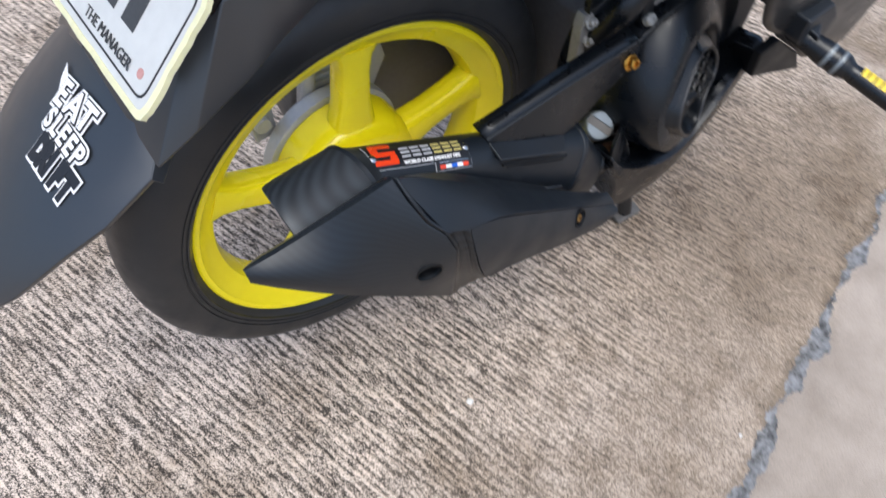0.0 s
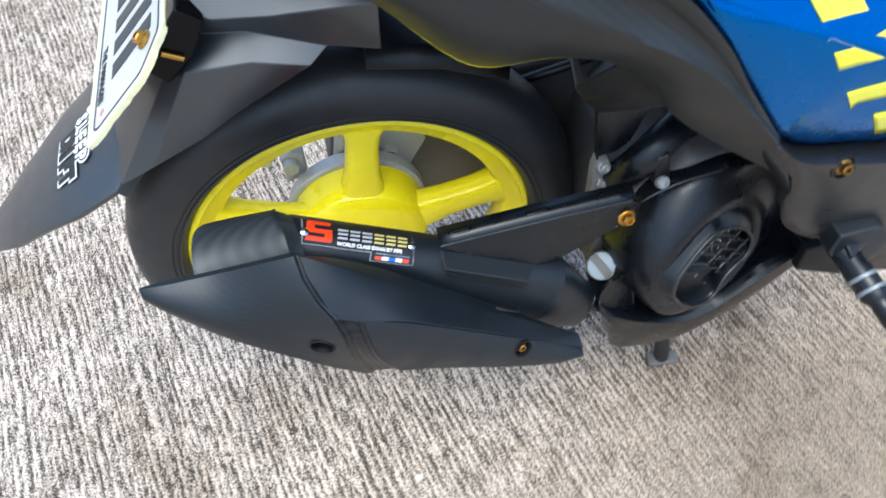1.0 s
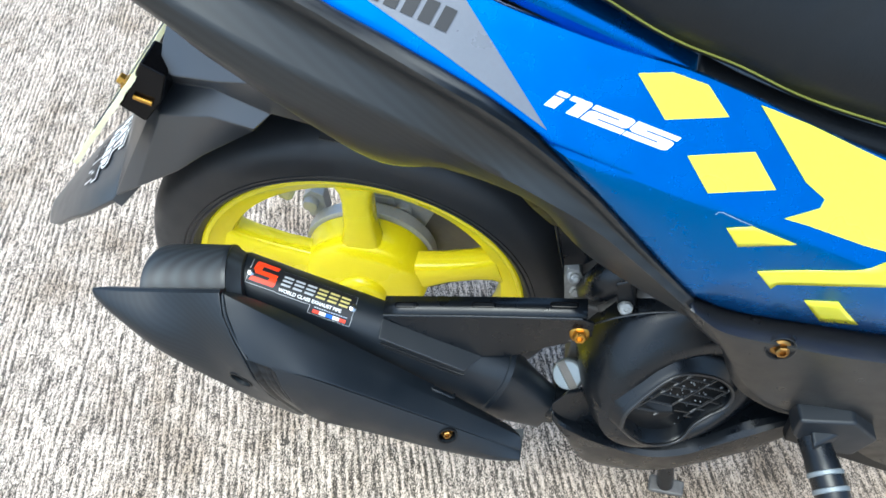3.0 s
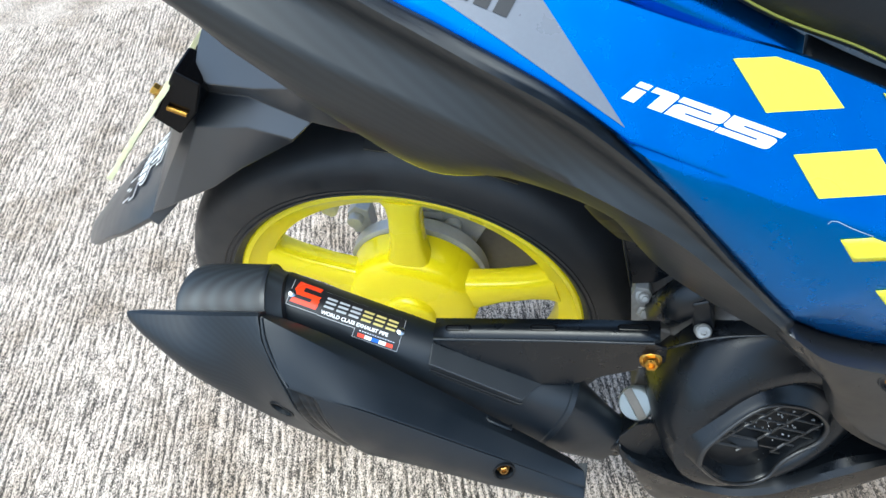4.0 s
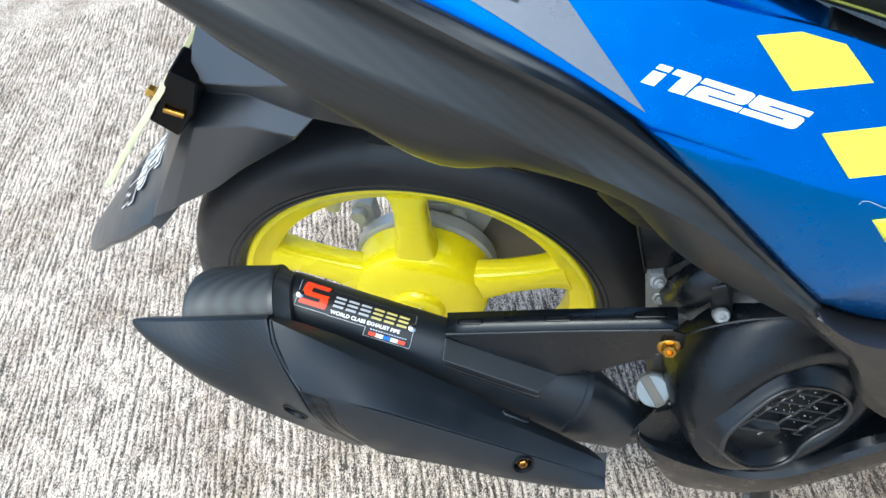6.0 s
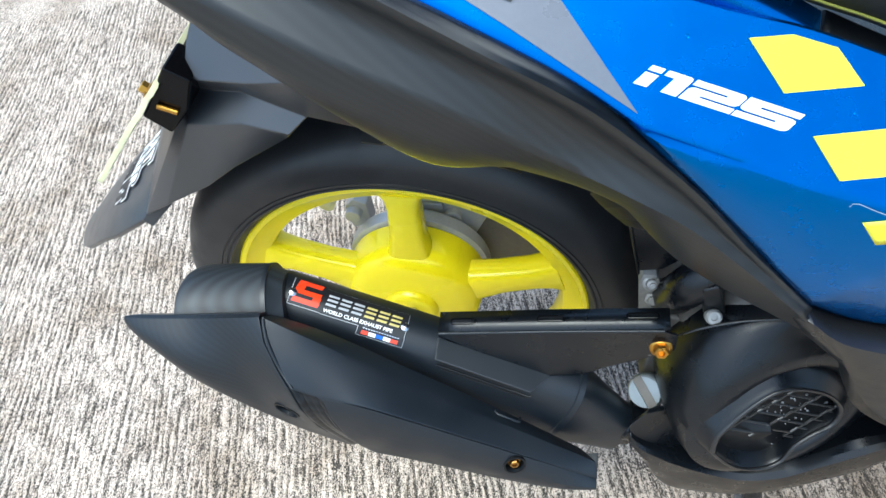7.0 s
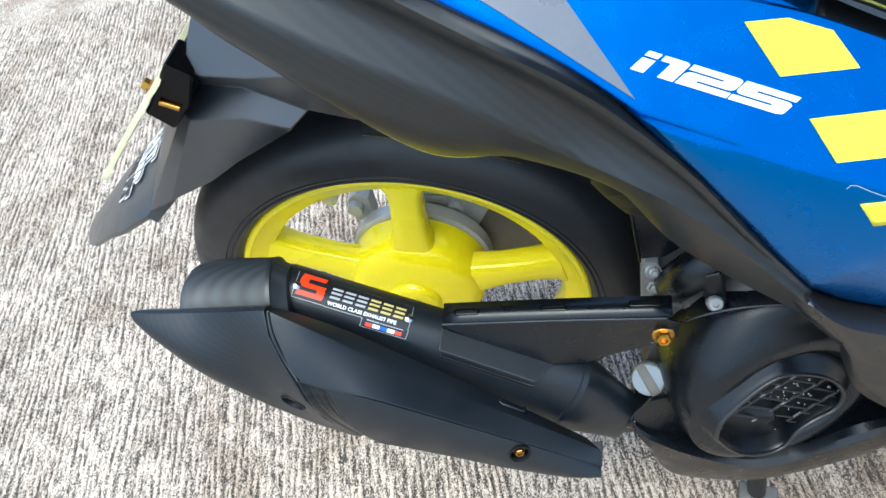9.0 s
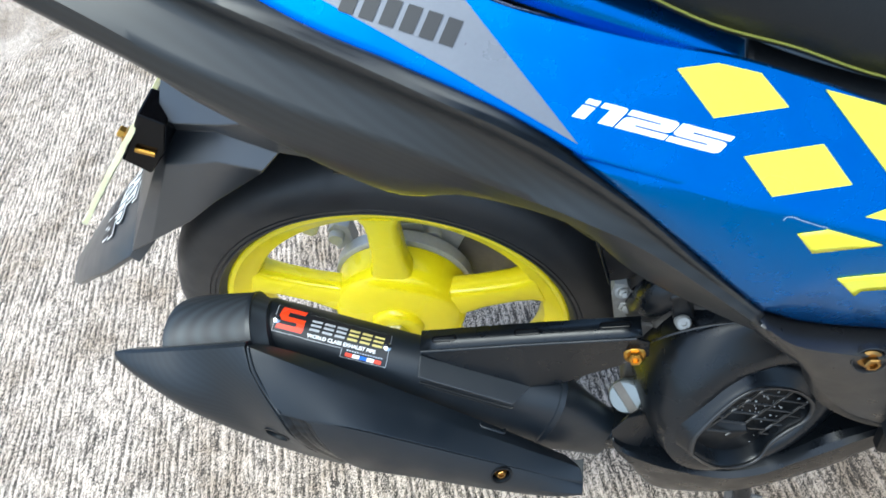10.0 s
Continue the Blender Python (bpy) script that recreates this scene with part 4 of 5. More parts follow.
    low = [(0.2275, -0.138, 0.269), (0.2438, -0.142, 0.2343), (0.2602, -0.139, 0.1832), (0.2795, -0.142, 0.1698), (0.3355, -0.144, 0.1729), (0.375, -0.143, 0.1961), (0.4071, -0.139, 0.2185), (0.4281, -0.135, 0.2316), (0.4519, -0.13, 0.259)]
    sunk = [V(p) + V((0.002, 0.010, -0.005)) for p in btop]
    deep = [V(p) + V((0.004, 0.045, -0.010)) for p in btop]
    waist = [V(p).lerp(V(q), 0.45) + V((0, -0.003, 0)) for p, q in zip(bbot, low)]
    keel = [V(p) + V((0.004, 0.03, -0.008)) for p in low]
    rounded = [V(p).lerp(V(q), 0.93) + V((0, -0.0015, 0)) for p, q in zip(bbot, low)]
    shell("belly_cover", [deep, sunk, btop, [V(p).lerp(V(q), 0.5) + V((0, -0.001, 0.001)) for p, q in zip(btop, bbot)], bbot, waist, rounded, low, keel], 46, PLASTIC, cowl, "glossy black lower engine shroud", 0.0025, smooth=22)
    # inner wall of the shroud beside the oil cap
    bm = bmesh.new()
    slab(bm, [(0.2247, -0.137, 0.2973), (0.2382, -0.13, 0.3084), (0.2596, -0.12, 0.3013), (0.2707, -0.121, 0.2679), (0.2878, -0.13, 0.2187), (0.2534, -0.137, 0.2442), (0.2269, -0.1375, 0.2716)], (0.003, 0.006, -0.002))
    part("shroud_wall", bm, PLASTIC, cowl, smooth=25, bevel=0.001)
    bm = bmesh.new()
    sweep(bm, [(0.2657, -0.114, 0.2848), (0.2743, -0.119, 0.264), (0.2776, -0.127, 0.2442)], [0.0006, 0.0020, 0.0012], 8)
    part("shroud_rib", bm, GREYPLASTIC, cowl, smooth=60)
    # crank case between cowl and wheel
    bm = bmesh.new()
    ring = lambda y, k: [V((0.36 + (x - 0.36) * k, y, 0.30 + (z - 0.30) * k)) for x, z in ((0.25, 0.28), (0.26, 0.22), (0.32, 0.18), (0.45, 0.19), (0.52, 0.26), (0.52, 0.36), (0.42, 0.43), (0.31, 0.43), (0.26, 0.38))]
    loft(bm, [ring(-0.085, 0.95), ring(-0.07, 1.0), ring(0.09, 1.0)])
    part("crank_case", bm, DIRTY, cowl, "dark dirty alloy crank case", smooth=30, bevel=0.006)
    # oil filler cap with a coin slot
    d = V((-0.30, -0.62, 0.72)).normalized()
    at = V((0.2412, -0.0985, 0.2905))
    bm = bmesh.new()
    turned(bm, at - d * 0.035, d, [(0.0125, 0), (0.0125, 0.028), (0.0154, 0.029), (0.0163, 0.031), (0.0163, 0.038), (0.0150, 0.0405), (0.001, 0.0407)], 40)
    cap = part("oil_cap", bm, ZINC, cowl, "pale grey oil filler cap with coin slot", smooth=35)
    a, u, w = frame_of(d)
    sl = (V((0.55, 0, -0.83)) - d * V((0.55, 0, -0.83)).dot(d)).normalized()
    cr = d.cross(sl)
    bm = bmesh.new()
    for k in (-1, 1):
        arc = [math.asin(0.30) + (math.pi - 2 * math.asin(0.30)) * i / 14 for i in range(15)]
        slab(bm, [at + d * 0.0052 + (sl * math.cos(t) + cr * (math.sin(t) * k)) * 0.0146 for t in arc], d * 0.0024)
    part("cap_lip", bm, ZINC, cap, smooth=30, bevel=0.0006)
    # floor of the slot, darker than the lips
    bm = bmesh.new()
    o = at + d * 0.0052
    slab(bm, [o + sl * 0.0151 * x + cr * 0.0042 * y for x, y in ((-1, -1), (1, -1), (1, 1), (-1, 1))], d * 0.0008)
    part("coin_slot", bm, DIRTY, cap, "dark grey coin slot", smooth=30)
    bm = bmesh.new()
    slab(bm, [(0.238, -0.075, 0.26), (0.262, -0.075, 0.25), (0.275, -0.075, 0.37), (0.245, -0.075, 0.385)], (0, 0.03, 0))
    part("case_web", bm, DIRTY, cowl, "olive brown engine web", smooth=30, bevel=0.003)
    # hose with clamp above the cowl
    bm = bmesh.new()
    sweep(bm, curve([(0.254, -0.045, 0.365), (0.2585, -0.064, 0.400), (0.268, -0.072, 0.428), (0.30, -0.06, 0.448), (0.36, -0.04, 0.455)], 20), 0.0165, 18)
    part("intake_hose", bm, PLASTIC, cowl, "black rubber hose", smooth=50)
    bm = bmesh.new()
    slab(bm, [(0.2693, -0.088, 0.4375), (0.2814, -0.088, 0.4431), (0.2917, -0.088, 0.4048), (0.2908, -0.088, 0.3948), (0.2802, -0.088, 0.3908), (0.2748, -0.088, 0.4039)], (0, 0.022, 0.006))
    part("clamp_block", bm, PLASTIC, cowl, smooth=25, bevel=0.002)
    bm = bmesh.new()
    turned(bm, V((0.2815, -0.0935, 0.4105)), (0.05, -0.75, 0.6), [(0.0065, -0.006), (0.0065, 0), (0.005, 0.002), (0.0025, 0.002), (0.002, 0.0005)], 18)
    part("cowl_screw", bm, OLDALLOY, cowl, "plated screw", smooth=35)
    bm = bmesh.new()
    sweep(bm, curve([(0.252, -0.098, 0.385), (0.272, -0.099, 0.402), (0.30, -0.099, 0.415), (0.335, -0.099, 0.422)], 14), 0.0012, 6)
    part("cowl_seam", bm, GREYPLASTIC, cowl, smooth=60)
    guard = bmesh.new()
    slab(guard, [(0.2125, -0.058, 0.486), (0.2245, -0.058, 0.4205), (0.2440, -0.058, 0.4240), (0.2560, -0.058, 0.4360), (0.2700, -0.058, 0.4900)], (0, 0.004, 0))
    slab(guard, [(0.2125, -0.062, 0.486), (0.2245, -0.062, 0.4205), (0.2265, -0.062, 0.4205), (0.2150, -0.062, 0.486)], (0, 0.005, 0))
    # lower shock mount
    bm = bmesh.new()
    slab(bm, [(0.232, -0.055, 0.345), (0.2465, -0.055, 0.345), (0.2445, -0.055, 0.400), (0.241, -0.055, 0.410), (0.230, -0.055, 0.412), (0.2275, -0.055, 0.400)], (0, 0.012, 0))
    turned(bm, V((0.2370, -0.056, 0.402)), (0.1, -0.8, 0.55), [(0.0072, 0), (0.0072, 0.0015), (0.0048, 0.002), (0.0048, 0.006), (0.0036, 0.007), (0.0026, 0.007), (0.0026, 0.009)], 12)
    turned(bm, V((0.2395, -0.056, 0.378)), (0.1, -0.8, 0.55), [(0.0066, 0), (0.0066, 0.002), (0.0043, 0.003), (0.0043, 0.007), (0.003, 0.0075)], 6)
    part("splash_guard", guard, PLASTIC, cowl, "dusty black splash guard", smooth=25, bevel=0.001)
    part("engine_mount", bm, OLDALLOY, cowl, "alloy mount with plated bolts", smooth=25, bevel=0.001)


engine()


# ---- bodywork ----
UPN = V((0.2101, -0.7342, 0.6456)).normalized()
UPO = V((0.2616, -0.1463, 0.6673))


def on_panel(x, z, lift=0.0):
    """The point of the upper side panel at x and z."""
    y = UPO.y - (UPN.x * (x - UPO.x) + UPN.z * (z - UPO.z)) / UPN.y
    return V((x, y, z)) + UPN * lift


def bodywork():
    # the tail's lower edge, the straight crease that starts from its end, and the upper edge, as x and z on the upper face
    low_edge = [(-0.12, 0.866), (-0.02, 0.805), (0.067, 0.7465), (0.119, 0.7185), (0.169, 0.6915), (0.2027, 0.6697)]
    crease = [(x, 0.6697 - 0.415 * (x - 0.2027)) for x in (0.2027, 0.237, 0.274, 0.311, 0.348, 0.385, 0.44, 0.52)]
    upper = [(-0.12, 0.905), (-0.02, 0.848), (0.083, 0.772), (0.14, 0.7425), (0.172, 0.7265), (0.20, 0.7155), (0.237, 0.7020), (0.274, 0.690), (0.311, 0.675), (0.348, 0.6585), (0.385, 0.643), (0.44, 0.622), (0.52, 0.592)]
    lower = low_edge + crease[1:]
    back = [(0.2027, -0.161, 0.6697), (0.2143, -0.164, 0.6561), (0.2299, -0.166, 0.6394), (0.2461, -0.167, 0.6198), (0.2664, -0.168, 0.5949), (0.2854, -0.169, 0.5695), (0.3035, -0.1695, 0.5485)]
    brim = [(0.1980, -0.1585, 0.6690), (0.2123, -0.1605, 0.6528), (0.2282, -0.162, 0.6353), (0.2442, -0.1625, 0.6147), (0.2644, -0.163, 0.5887), (0.2851, -0.164, 0.5617), (0.3045, -0.1645, 0.5381)]
    bottom = [(0.307, -0.160, 0.533), (0.328, -0.1595, 0.521), (0.353, -0.1595, 0.5145), (0.382, -0.1595, 0.510), (0.427, -0.160, 0.504), (0.53, -0.160, 0.492)]
    at = lambda f, dy=0.0: [on_panel(a[0] + (b[0] - a[0]) * f, a[1] + (b[1] - a[1]) * f, dy * math.sin(math.pi * f)) for a, b in zip(lower, upper)]
    n0 = 6

    def row(f, dy=0.0):
        # the narrow tail first, then the part over the lower face
        pts = at(f, dy)
        return curve(pts[:n0], 22)[:-1] + curve(pts[n0 - 1:], 40)
    crease_row = row(0)
    edge = curve(back, 22)[:-1] + curve([back[-1]] + [V(p) + V((0, -0.0055, 0.0065)) for p in bottom[1:]], 19)
    outer = curve(brim, 22)[:-1] + curve([brim[-1]] + bottom[1:], 19)
    fall = V((0, 0.0035, -0.0050))
    face = lambda f: crease_row[:21] + [a.lerp(b, f) + V((0, -0.003 * math.sin(math.pi * f), 0)) for a, b in zip(crease_row[21:], edge)]
    bevel = lambda f: [p + fall * f for p in crease_row[:21]] + [a.lerp(b, f) + V((0, -0.0008 * math.sin(math.pi * f), 0)) for a, b in zip(edge, outer)]
    lip = [p + V((0, 0.008, -0.002)) for p in bevel(1)]
    round_off = [p + V((0, 0.0006, -0.0004)) for p in crease_row]
    rolled = [p + V((0, 0.005, -0.0015)) for p in row(1)]
    inward = [p + V((0, 0.009, -0.045)) for p in row(1)]
    bm = bmesh.new()
    loft(bm, [lip, bevel(1), bevel(0.85), bevel(0.5), bevel(0.12), face(0.985), face(0.95), face(0.75), face(0.5), face(0.25), face(0.09), face(0.035), round_off, row(0.035, 0.0), row(0.09, 0.0003), row(0.3, 0.0006), row(0.6, 0.0006), row(0.88, 0.0012), row(0.97, 0.0012), row(1), rolled, inward], closed=False)
    bmesh.ops.remove_doubles(bm, verts=bm.verts, dist=1e-5)
    bmesh.ops.dissolve_degenerate(bm, edges=bm.edges, dist=1e-6)
    panel = part("side_panel", bm, BLUE, scooter, "glossy blue metallic side panel with yellow graphics", smooth=50)
    # grey panel under the blue one
    gt = curve([V(q) + V((0, 0.001, -0.002)) for q in [(0.303, -0.164, 0.538)] + bottom[1:] + [(0.63, -0.160, 0.480)]], 30)
    g1 = curve([(0.307, -0.1735, 0.532), (0.330, -0.1765, 0.515), (0.374, -0.178, 0.505), (0.418, -0.179, 0.498), (0.52, -0.18, 0.487), (0.62, -0.18, 0.475)], 30)
    g2 = curve([(0.325, -0.172, 0.503), (0.345, -0.175, 0.485), (0.385, -0.177, 0.462), (0.430, -0.177, 0.440), (0.52, -0.178, 0.415), (0.62, -0.178, 0.39)], 30)
    g3 = curve([(0.349, -0.166, 0.466), (0.362, -0.163, 0.436), (0.388, -0.163, 0.400), (0.425, -0.165, 0.378), (0.50, -0.165, 0.335), (0.62, -0.165, 0.28)], 30)
    g4 = curve([(0.352, -0.160, 0.4410), (0.3686, -0.161, 0.4090), (0.4010, -0.165, 0.3850), (0.4462, -0.166, 0.3675), (0.52, -0.160, 0.290), (0.62, -0.158, 0.245)], 30)
    bm = bmesh.new()
    laps = ((-0.015, 0.010, 0.004), (-0.015, 0.010, 0.004), (-0.015, 0.010, 0.004), (-0.006, 0.010, 0.0), (0.0, 0.008, 0.0))
    lapped = [[r[0] + V(o)] + r for r, o in zip((gt, g1, g2, g3, g4), laps)]
    loft(bm, lapped, closed=False)
    grey = part("grey_panel", bm, GREYPLASTIC, scooter, "dark grey plastic footboard panel", smooth=30)
    mod = grey.modifiers.new("thick", "SOLIDIFY")
    mod.thickness, mod.offset = 0.003, 0.0
    bm = bmesh.new()
    turned(bm, V((0.3696, -0.1790, 0.5025)), (0, -0.95, 0.3), [(0.0108, -0.004), (0.0104, 0.0003), (0.0098, 0.0005), (0.0088, -0.001), (0.0088, -0.004)], 28)
    part("bolt_recess", bm, GREYPLASTIC, grey, smooth=40)
    bolt(grey, (0.3696, -0.1775, 0.5025), (0, -0.95, 0.3), 0.0056, OLDGOLD, label="tarnished gold bolt")
    # dark cover under the blue panel, narrowing to the tail
    # lines back to front: under the blue edge, upper ridge, hollow, lower ridge, lower lip
    r0 = [(-0.12, -0.068, 0.861), (-0.02, -0.096, 0.800), (0.067, -0.1195, 0.7435), (0.119, -0.1335, 0.7155), (0.169, -0.148, 0.6890), (0.2118, -0.1565, 0.6520), (0.2442, -0.159, 0.6140), (0.2851, -0.161, 0.5610), (0.3045, -0.162, 0.5375)]
    rb = [(-0.12, -0.074, 0.820), (-0.040, -0.098, 0.780), (0.0300, -0.1180, 0.7465), (0.0800, -0.1320, 0.7250), (0.1310, -0.1460, 0.7015), (0.1830, -0.1605, 0.6765), (0.2280, -0.1655, 0.6345), (0.2640, -0.1665, 0.5875), (0.3045, -0.1675, 0.5375)]
    ra = [(-0.12, -0.103, 0.803), (-0.0426, -0.1192, 0.7533), (0.0003, -0.1260, 0.7209), (0.0530, -0.1345, 0.6925), (0.0927, -0.1409, 0.6750), (0.1470, -0.1500, 0.6498), (0.2021, -0.1640, 0.6270), (0.2400, -0.1680, 0.6000), (0.3000, -0.1735, 0.5390)]
    r3 = [(-0.1, -0.098, 0.772), (-0.0177, -0.104, 0.6977), (0.0045, -0.112, 0.6788), (0.0324, -0.116, 0.6524), (0.0866, -0.11, 0.5996), (0.1432, -0.115, 0.5999), (0.1933, -0.128, 0.5904), (0.243, -0.143, 0.5419), (0.354, -0.155, 0.466)]
    n = 64
    c0, cb, ca, c3 = (curve(r, n) for r in (r0, rb, ra, r3))
    fade = lambda k: min(1.0, max(0.0, (n - 1 - k) / (n * 0.45)))

    def between_rows(a, b, f, out):
        """A line between two others, pushed outwards in its middle part."""
        return [p.lerp(q, f) + V((0, -out * fade(k), 0)) for k, (p, q) in enumerate(zip(a, b))]
    groove = between_rows(c0, cb, 0.55, -0.0022)
    rows = [c0, groove, between_rows(c0, cb, 0.90, -0.0012), cb, between_rows(cb, ca, 0.06, -0.0008), between_rows(cb, ca, 0.22, -0.0070), between_rows(cb, ca, 0.42, -0.0115), between_rows(cb, ca, 0.60, -0.0100), between_rows(cb, ca, 0.92, -0.0018), ca,
            between_rows(ca, c3, 0.05, 0.0006), between_rows(ca, c3, 0.30, 0.0075), between_rows(ca, c3, 0.62, 0.0085), between_rows(ca, c3, 0.88, 0.0035), c3, [p + V((0.004, 0.03, 0.012)) for p in c3]]
    bm = bmesh.new()
    loft(bm, rows, closed=False)
    cover = part("under_cover", bm, COVER, scooter, "dark grey carbon look plastic side cover", smooth=60)
    mod = cover.modifiers.new("thick", "SOLIDIFY")
    mod.thickness, mod.offset = 0.003, 0.0
    bm = bmesh.new()
    line = [p + V((0, 0.001, -0.0015)) for p in c3[24:47]]
    sweep(bm, line, [0.0006 + 0.0008 * math.sin(math.pi * min(1, (k + 3) / 22)) for k in range(len(line))], 6)
    part("yellow_edge_trim", bm, LIME, cover, "thin yellow edge trim", smooth=60)
    # inner guard below the trim, round the wheel arch
    i0 = [V(p).lerp(V(q), f) + V((0.0, 0.016, 0.006)) for p, q, f in ((r3[6], r3[7], 0.15), (r3[6], r3[7], 0.55), (r3[7], r3[8], 0))]
    i1 = [(0.1850, -0.066, 0.5230), (0.1960, -0.066, 0.5070), (0.2112, -0.068, 0.4916)]
    i2 = [(0.21, 0.03, 0.51), (0.245, 0.03, 0.44), (0.30, 0.03, 0.44)]
    shell("inner_guard", [i0, i1, i2], 30, CHAMBER, cover, "black inner wheel guard", 0.0025, smooth=40)
    # dark frame box that closes the body inside
    bm = bmesh.new()
    sec = lambda x, y, z0, z1: [V((x, MID - y, z0)), V((x, MID + y, z0)), V((x, MID + y, z1)), V((x, MID - y, z1))]
    loft(bm, [sec(-0.10, 0.07, 0.80, 0.86), sec(0.0, 0.10, 0.68, 0.80), sec(0.10, 0.100, 0.65, 0.73), sec(0.22, 0.105, 0.60, 0.67), sec(0.34, 0.13, 0.47, 0.61), sec(0.52, 0.13, 0.42, 0.54)])
    part("inner_body", bm, PLASTIC, scooter, "black inner bodywork", smooth=20, bevel=0.01)
    # graphics on the panel
    def film(name, pts, mat, label, lift=0.0012):
        bm = bmesh.new()
        slab(bm, [on_panel(x, z, lift) for x, z in pts], UPN * -0.0009)
        return part(name, bm, mat, panel, label, smooth=0)
    film("grey_flash", [(-0.06, 0.846), (0.055, 0.7760), (0.0835, 0.762), (0.1525, 0.7325), (0.2005, 0.6745), (0.143, 0.7115), (0.085, 0.7475)], SILVERDECAL, "silver grey wedge decal")
    film("yellow_square", [(0.2469, 0.6917), (0.2659, 0.6899), (0.2856, 0.6827), (0.2988, 0.6684), (0.2638, 0.6714)], LIME, "yellow clipped square decal")
    film("yellow_square", [(0.2780, 0.6551), (0.3155, 0.6522), (0.3299, 0.6347), (0.2917, 0.6379)], LIME, "yellow square decal")
    film("yellow_flash", [(0.3160, 0.6712), (0.345, 0.6598), (0.385, 0.642), (0.44, 0.619), (0.44, 0.586), (0.385, 0.604), (0.3505, 0.617), (0.337, 0.6215), (0.357, 0.6235), (0.359, 0.627), (0.3465, 0.6359)], LIME, "large yellow flash decal")

    faces = [[panel.data.vertices[k].co for k in f.vertices] for f in panel.data.polygons]

    def low_face(x, z):
        """The outermost point of the panel at x and z."""
        best = 0.0
        for q in faces:
            for b, c in zip(q[1:], q[2:]):
                a = q[0]
                d = (b.x - a.x) * (c.z - a.z) - (c.x - a.x) * (b.z - a.z)
                if abs(d) > 1e-12:
                    u = ((x - a.x) * (c.z - a.z) - (c.x - a.x) * (z - a.z)) / d
                    v = ((b.x - a.x) * (z - a.z) - (x - a.x) * (b.z - a.z)) / d
                    if u > -1e-6 and v > -1e-6 and u + v < 1 + 1e-6:
                        best = min(best, a.y + (b.y - a.y) * u + (c.y - a.y) * v)
        return V((x, best, z))

    def lowfilm(quads, label):
        # strips of small faces that follow the panel
        bm = bmesh.new()
        for p, q, r, t in quads:
            n = 6
            rows = [[low_face(*(w0 + (w1 - w0) * k / n for w0, w1 in zip([a0 + (a1 - a0) * f for a0, a1 in zip(p, t)], [b0 + (b1 - b0) * f for b0, b1 in zip(q, r)]))) + V((0, -0.0005, 0)) for k in range(n + 1)] for f in (0, 0.25, 0.5, 0.75, 1)]
            loft(bm, rows, closed=False)
        bmesh.ops.remove_doubles(bm, verts=bm.verts, dist=1e-5)
        ob = part("yellow_bar", bm, LIME, panel, label, smooth=40)
        mod = ob.modifiers.new("thick", "SOLIDIFY")
        mod.thickness, mod.offset = 0.0006, 0.0
    lowfilm([((0.3061, 0.6176), (0.3199, 0.6196), (0.3300, 0.6058), (0.3157, 0.6036)), ((0.3199, 0.6196), (0.3467, 0.6085), (0.3467, 0.6083), (0.3300, 0.6058))], "short yellow bar decal")
    lowfilm([((0.3325, 0.5820), (0.3420, 0.5835), (0.3478, 0.5688), (0.3460, 0.5633)), ((0.3420, 0.5835), (0.3771, 0.5895), (0.3851, 0.5756), (0.3478, 0.5688)), ((0.3771, 0.5895), (0.4005, 0.5947), (0.4098, 0.5799), (0.3851, 0.5756))], "long yellow bar decal")
    lowfilm([((0.3689, 0.5540), (0.3875, 0.5573), (0.4110, 0.5285), (0.3890, 0.5250))], "yellow block decal")
    # model number in slanted white letters
    a, b = on_panel(0.1989, 0.6842), on_panel(0.2617, 0.6595)
    ux, uy = (b - a) / (b - a).length, UPN.cross(b - a).normalized()
    tall, slant = 0.0098, 0.0058
    two = [(0, 0), (1, 0), (1, 0.27), (0.30, 0.27), (0.30, 0.36), (0.90, 0.36), (0.97, 0.41), (1, 0.5), (1, 0.86), (0.97, 0.95), (0.90, 1), (0, 1), (0, 0.73), (0.70, 0.73), (0.70, 0.64), (0.10, 0.64), (0.03, 0.59), (0, 0.5)]
    glyphs = (("model_letter", -0.0013, 0.0062, [[(0, 0), (1, 0), (1, 0.64), (0, 0.64)], [(0, 0.75), (1, 0.75), (1, 1), (0, 1)]]),
              ("model_digit", 0.0066, 0.0122, [[(0.40, 0), (1, 0), (1, 0.84), (0.96, 0.95), (0.86, 1), (0, 1), (0, 0.73), (0.40, 0.73)]]),
              ("model_digit", 0.0200, 0.0243, [two]),
              ("model_digit", 0.0452, 0.0262, [[(x, 1 - y) for x, y in reversed(two)]]))
    for name, x0, wide, shapes in glyphs:
        bm = bmesh.new()
        for shape in shapes:
            slab(bm, [a + UPN * 0.0009 + ux * (x0 + x * wide + slant * y) + uy * (0.0004 + y * tall) for x, y in shape], UPN * 0.0004)
        part(name, bm, WHITE, panel, "white slanted character", smooth=0)
    # a pale scratch under the crease, a dark one and dried drops above it
    bm = bmesh.new()
    sweep(bm, [low_face(x, z) for x, z in [(0.2983, 0.6265), (0.2995, 0.6281), (0.3023, 0.6277), (0.3089, 0.6245), (0.3145, 0.6220), (0.3200, 0.6198)]], 0.00022, 4)
    part("scratch", bm, DUST, panel, "fine pale scratch", smooth=0)
    bm = bmesh.new()
    sweep(bm, [V(p) for p in [(0.301, -0.1425, 0.6588), (0.3051, -0.1436, 0.6563), (0.3092, -0.145, 0.6534)]], 0.0003, 5)
    part("scratch", bm, DARKDECAL, panel, "fine dark scratch", smooth=0)
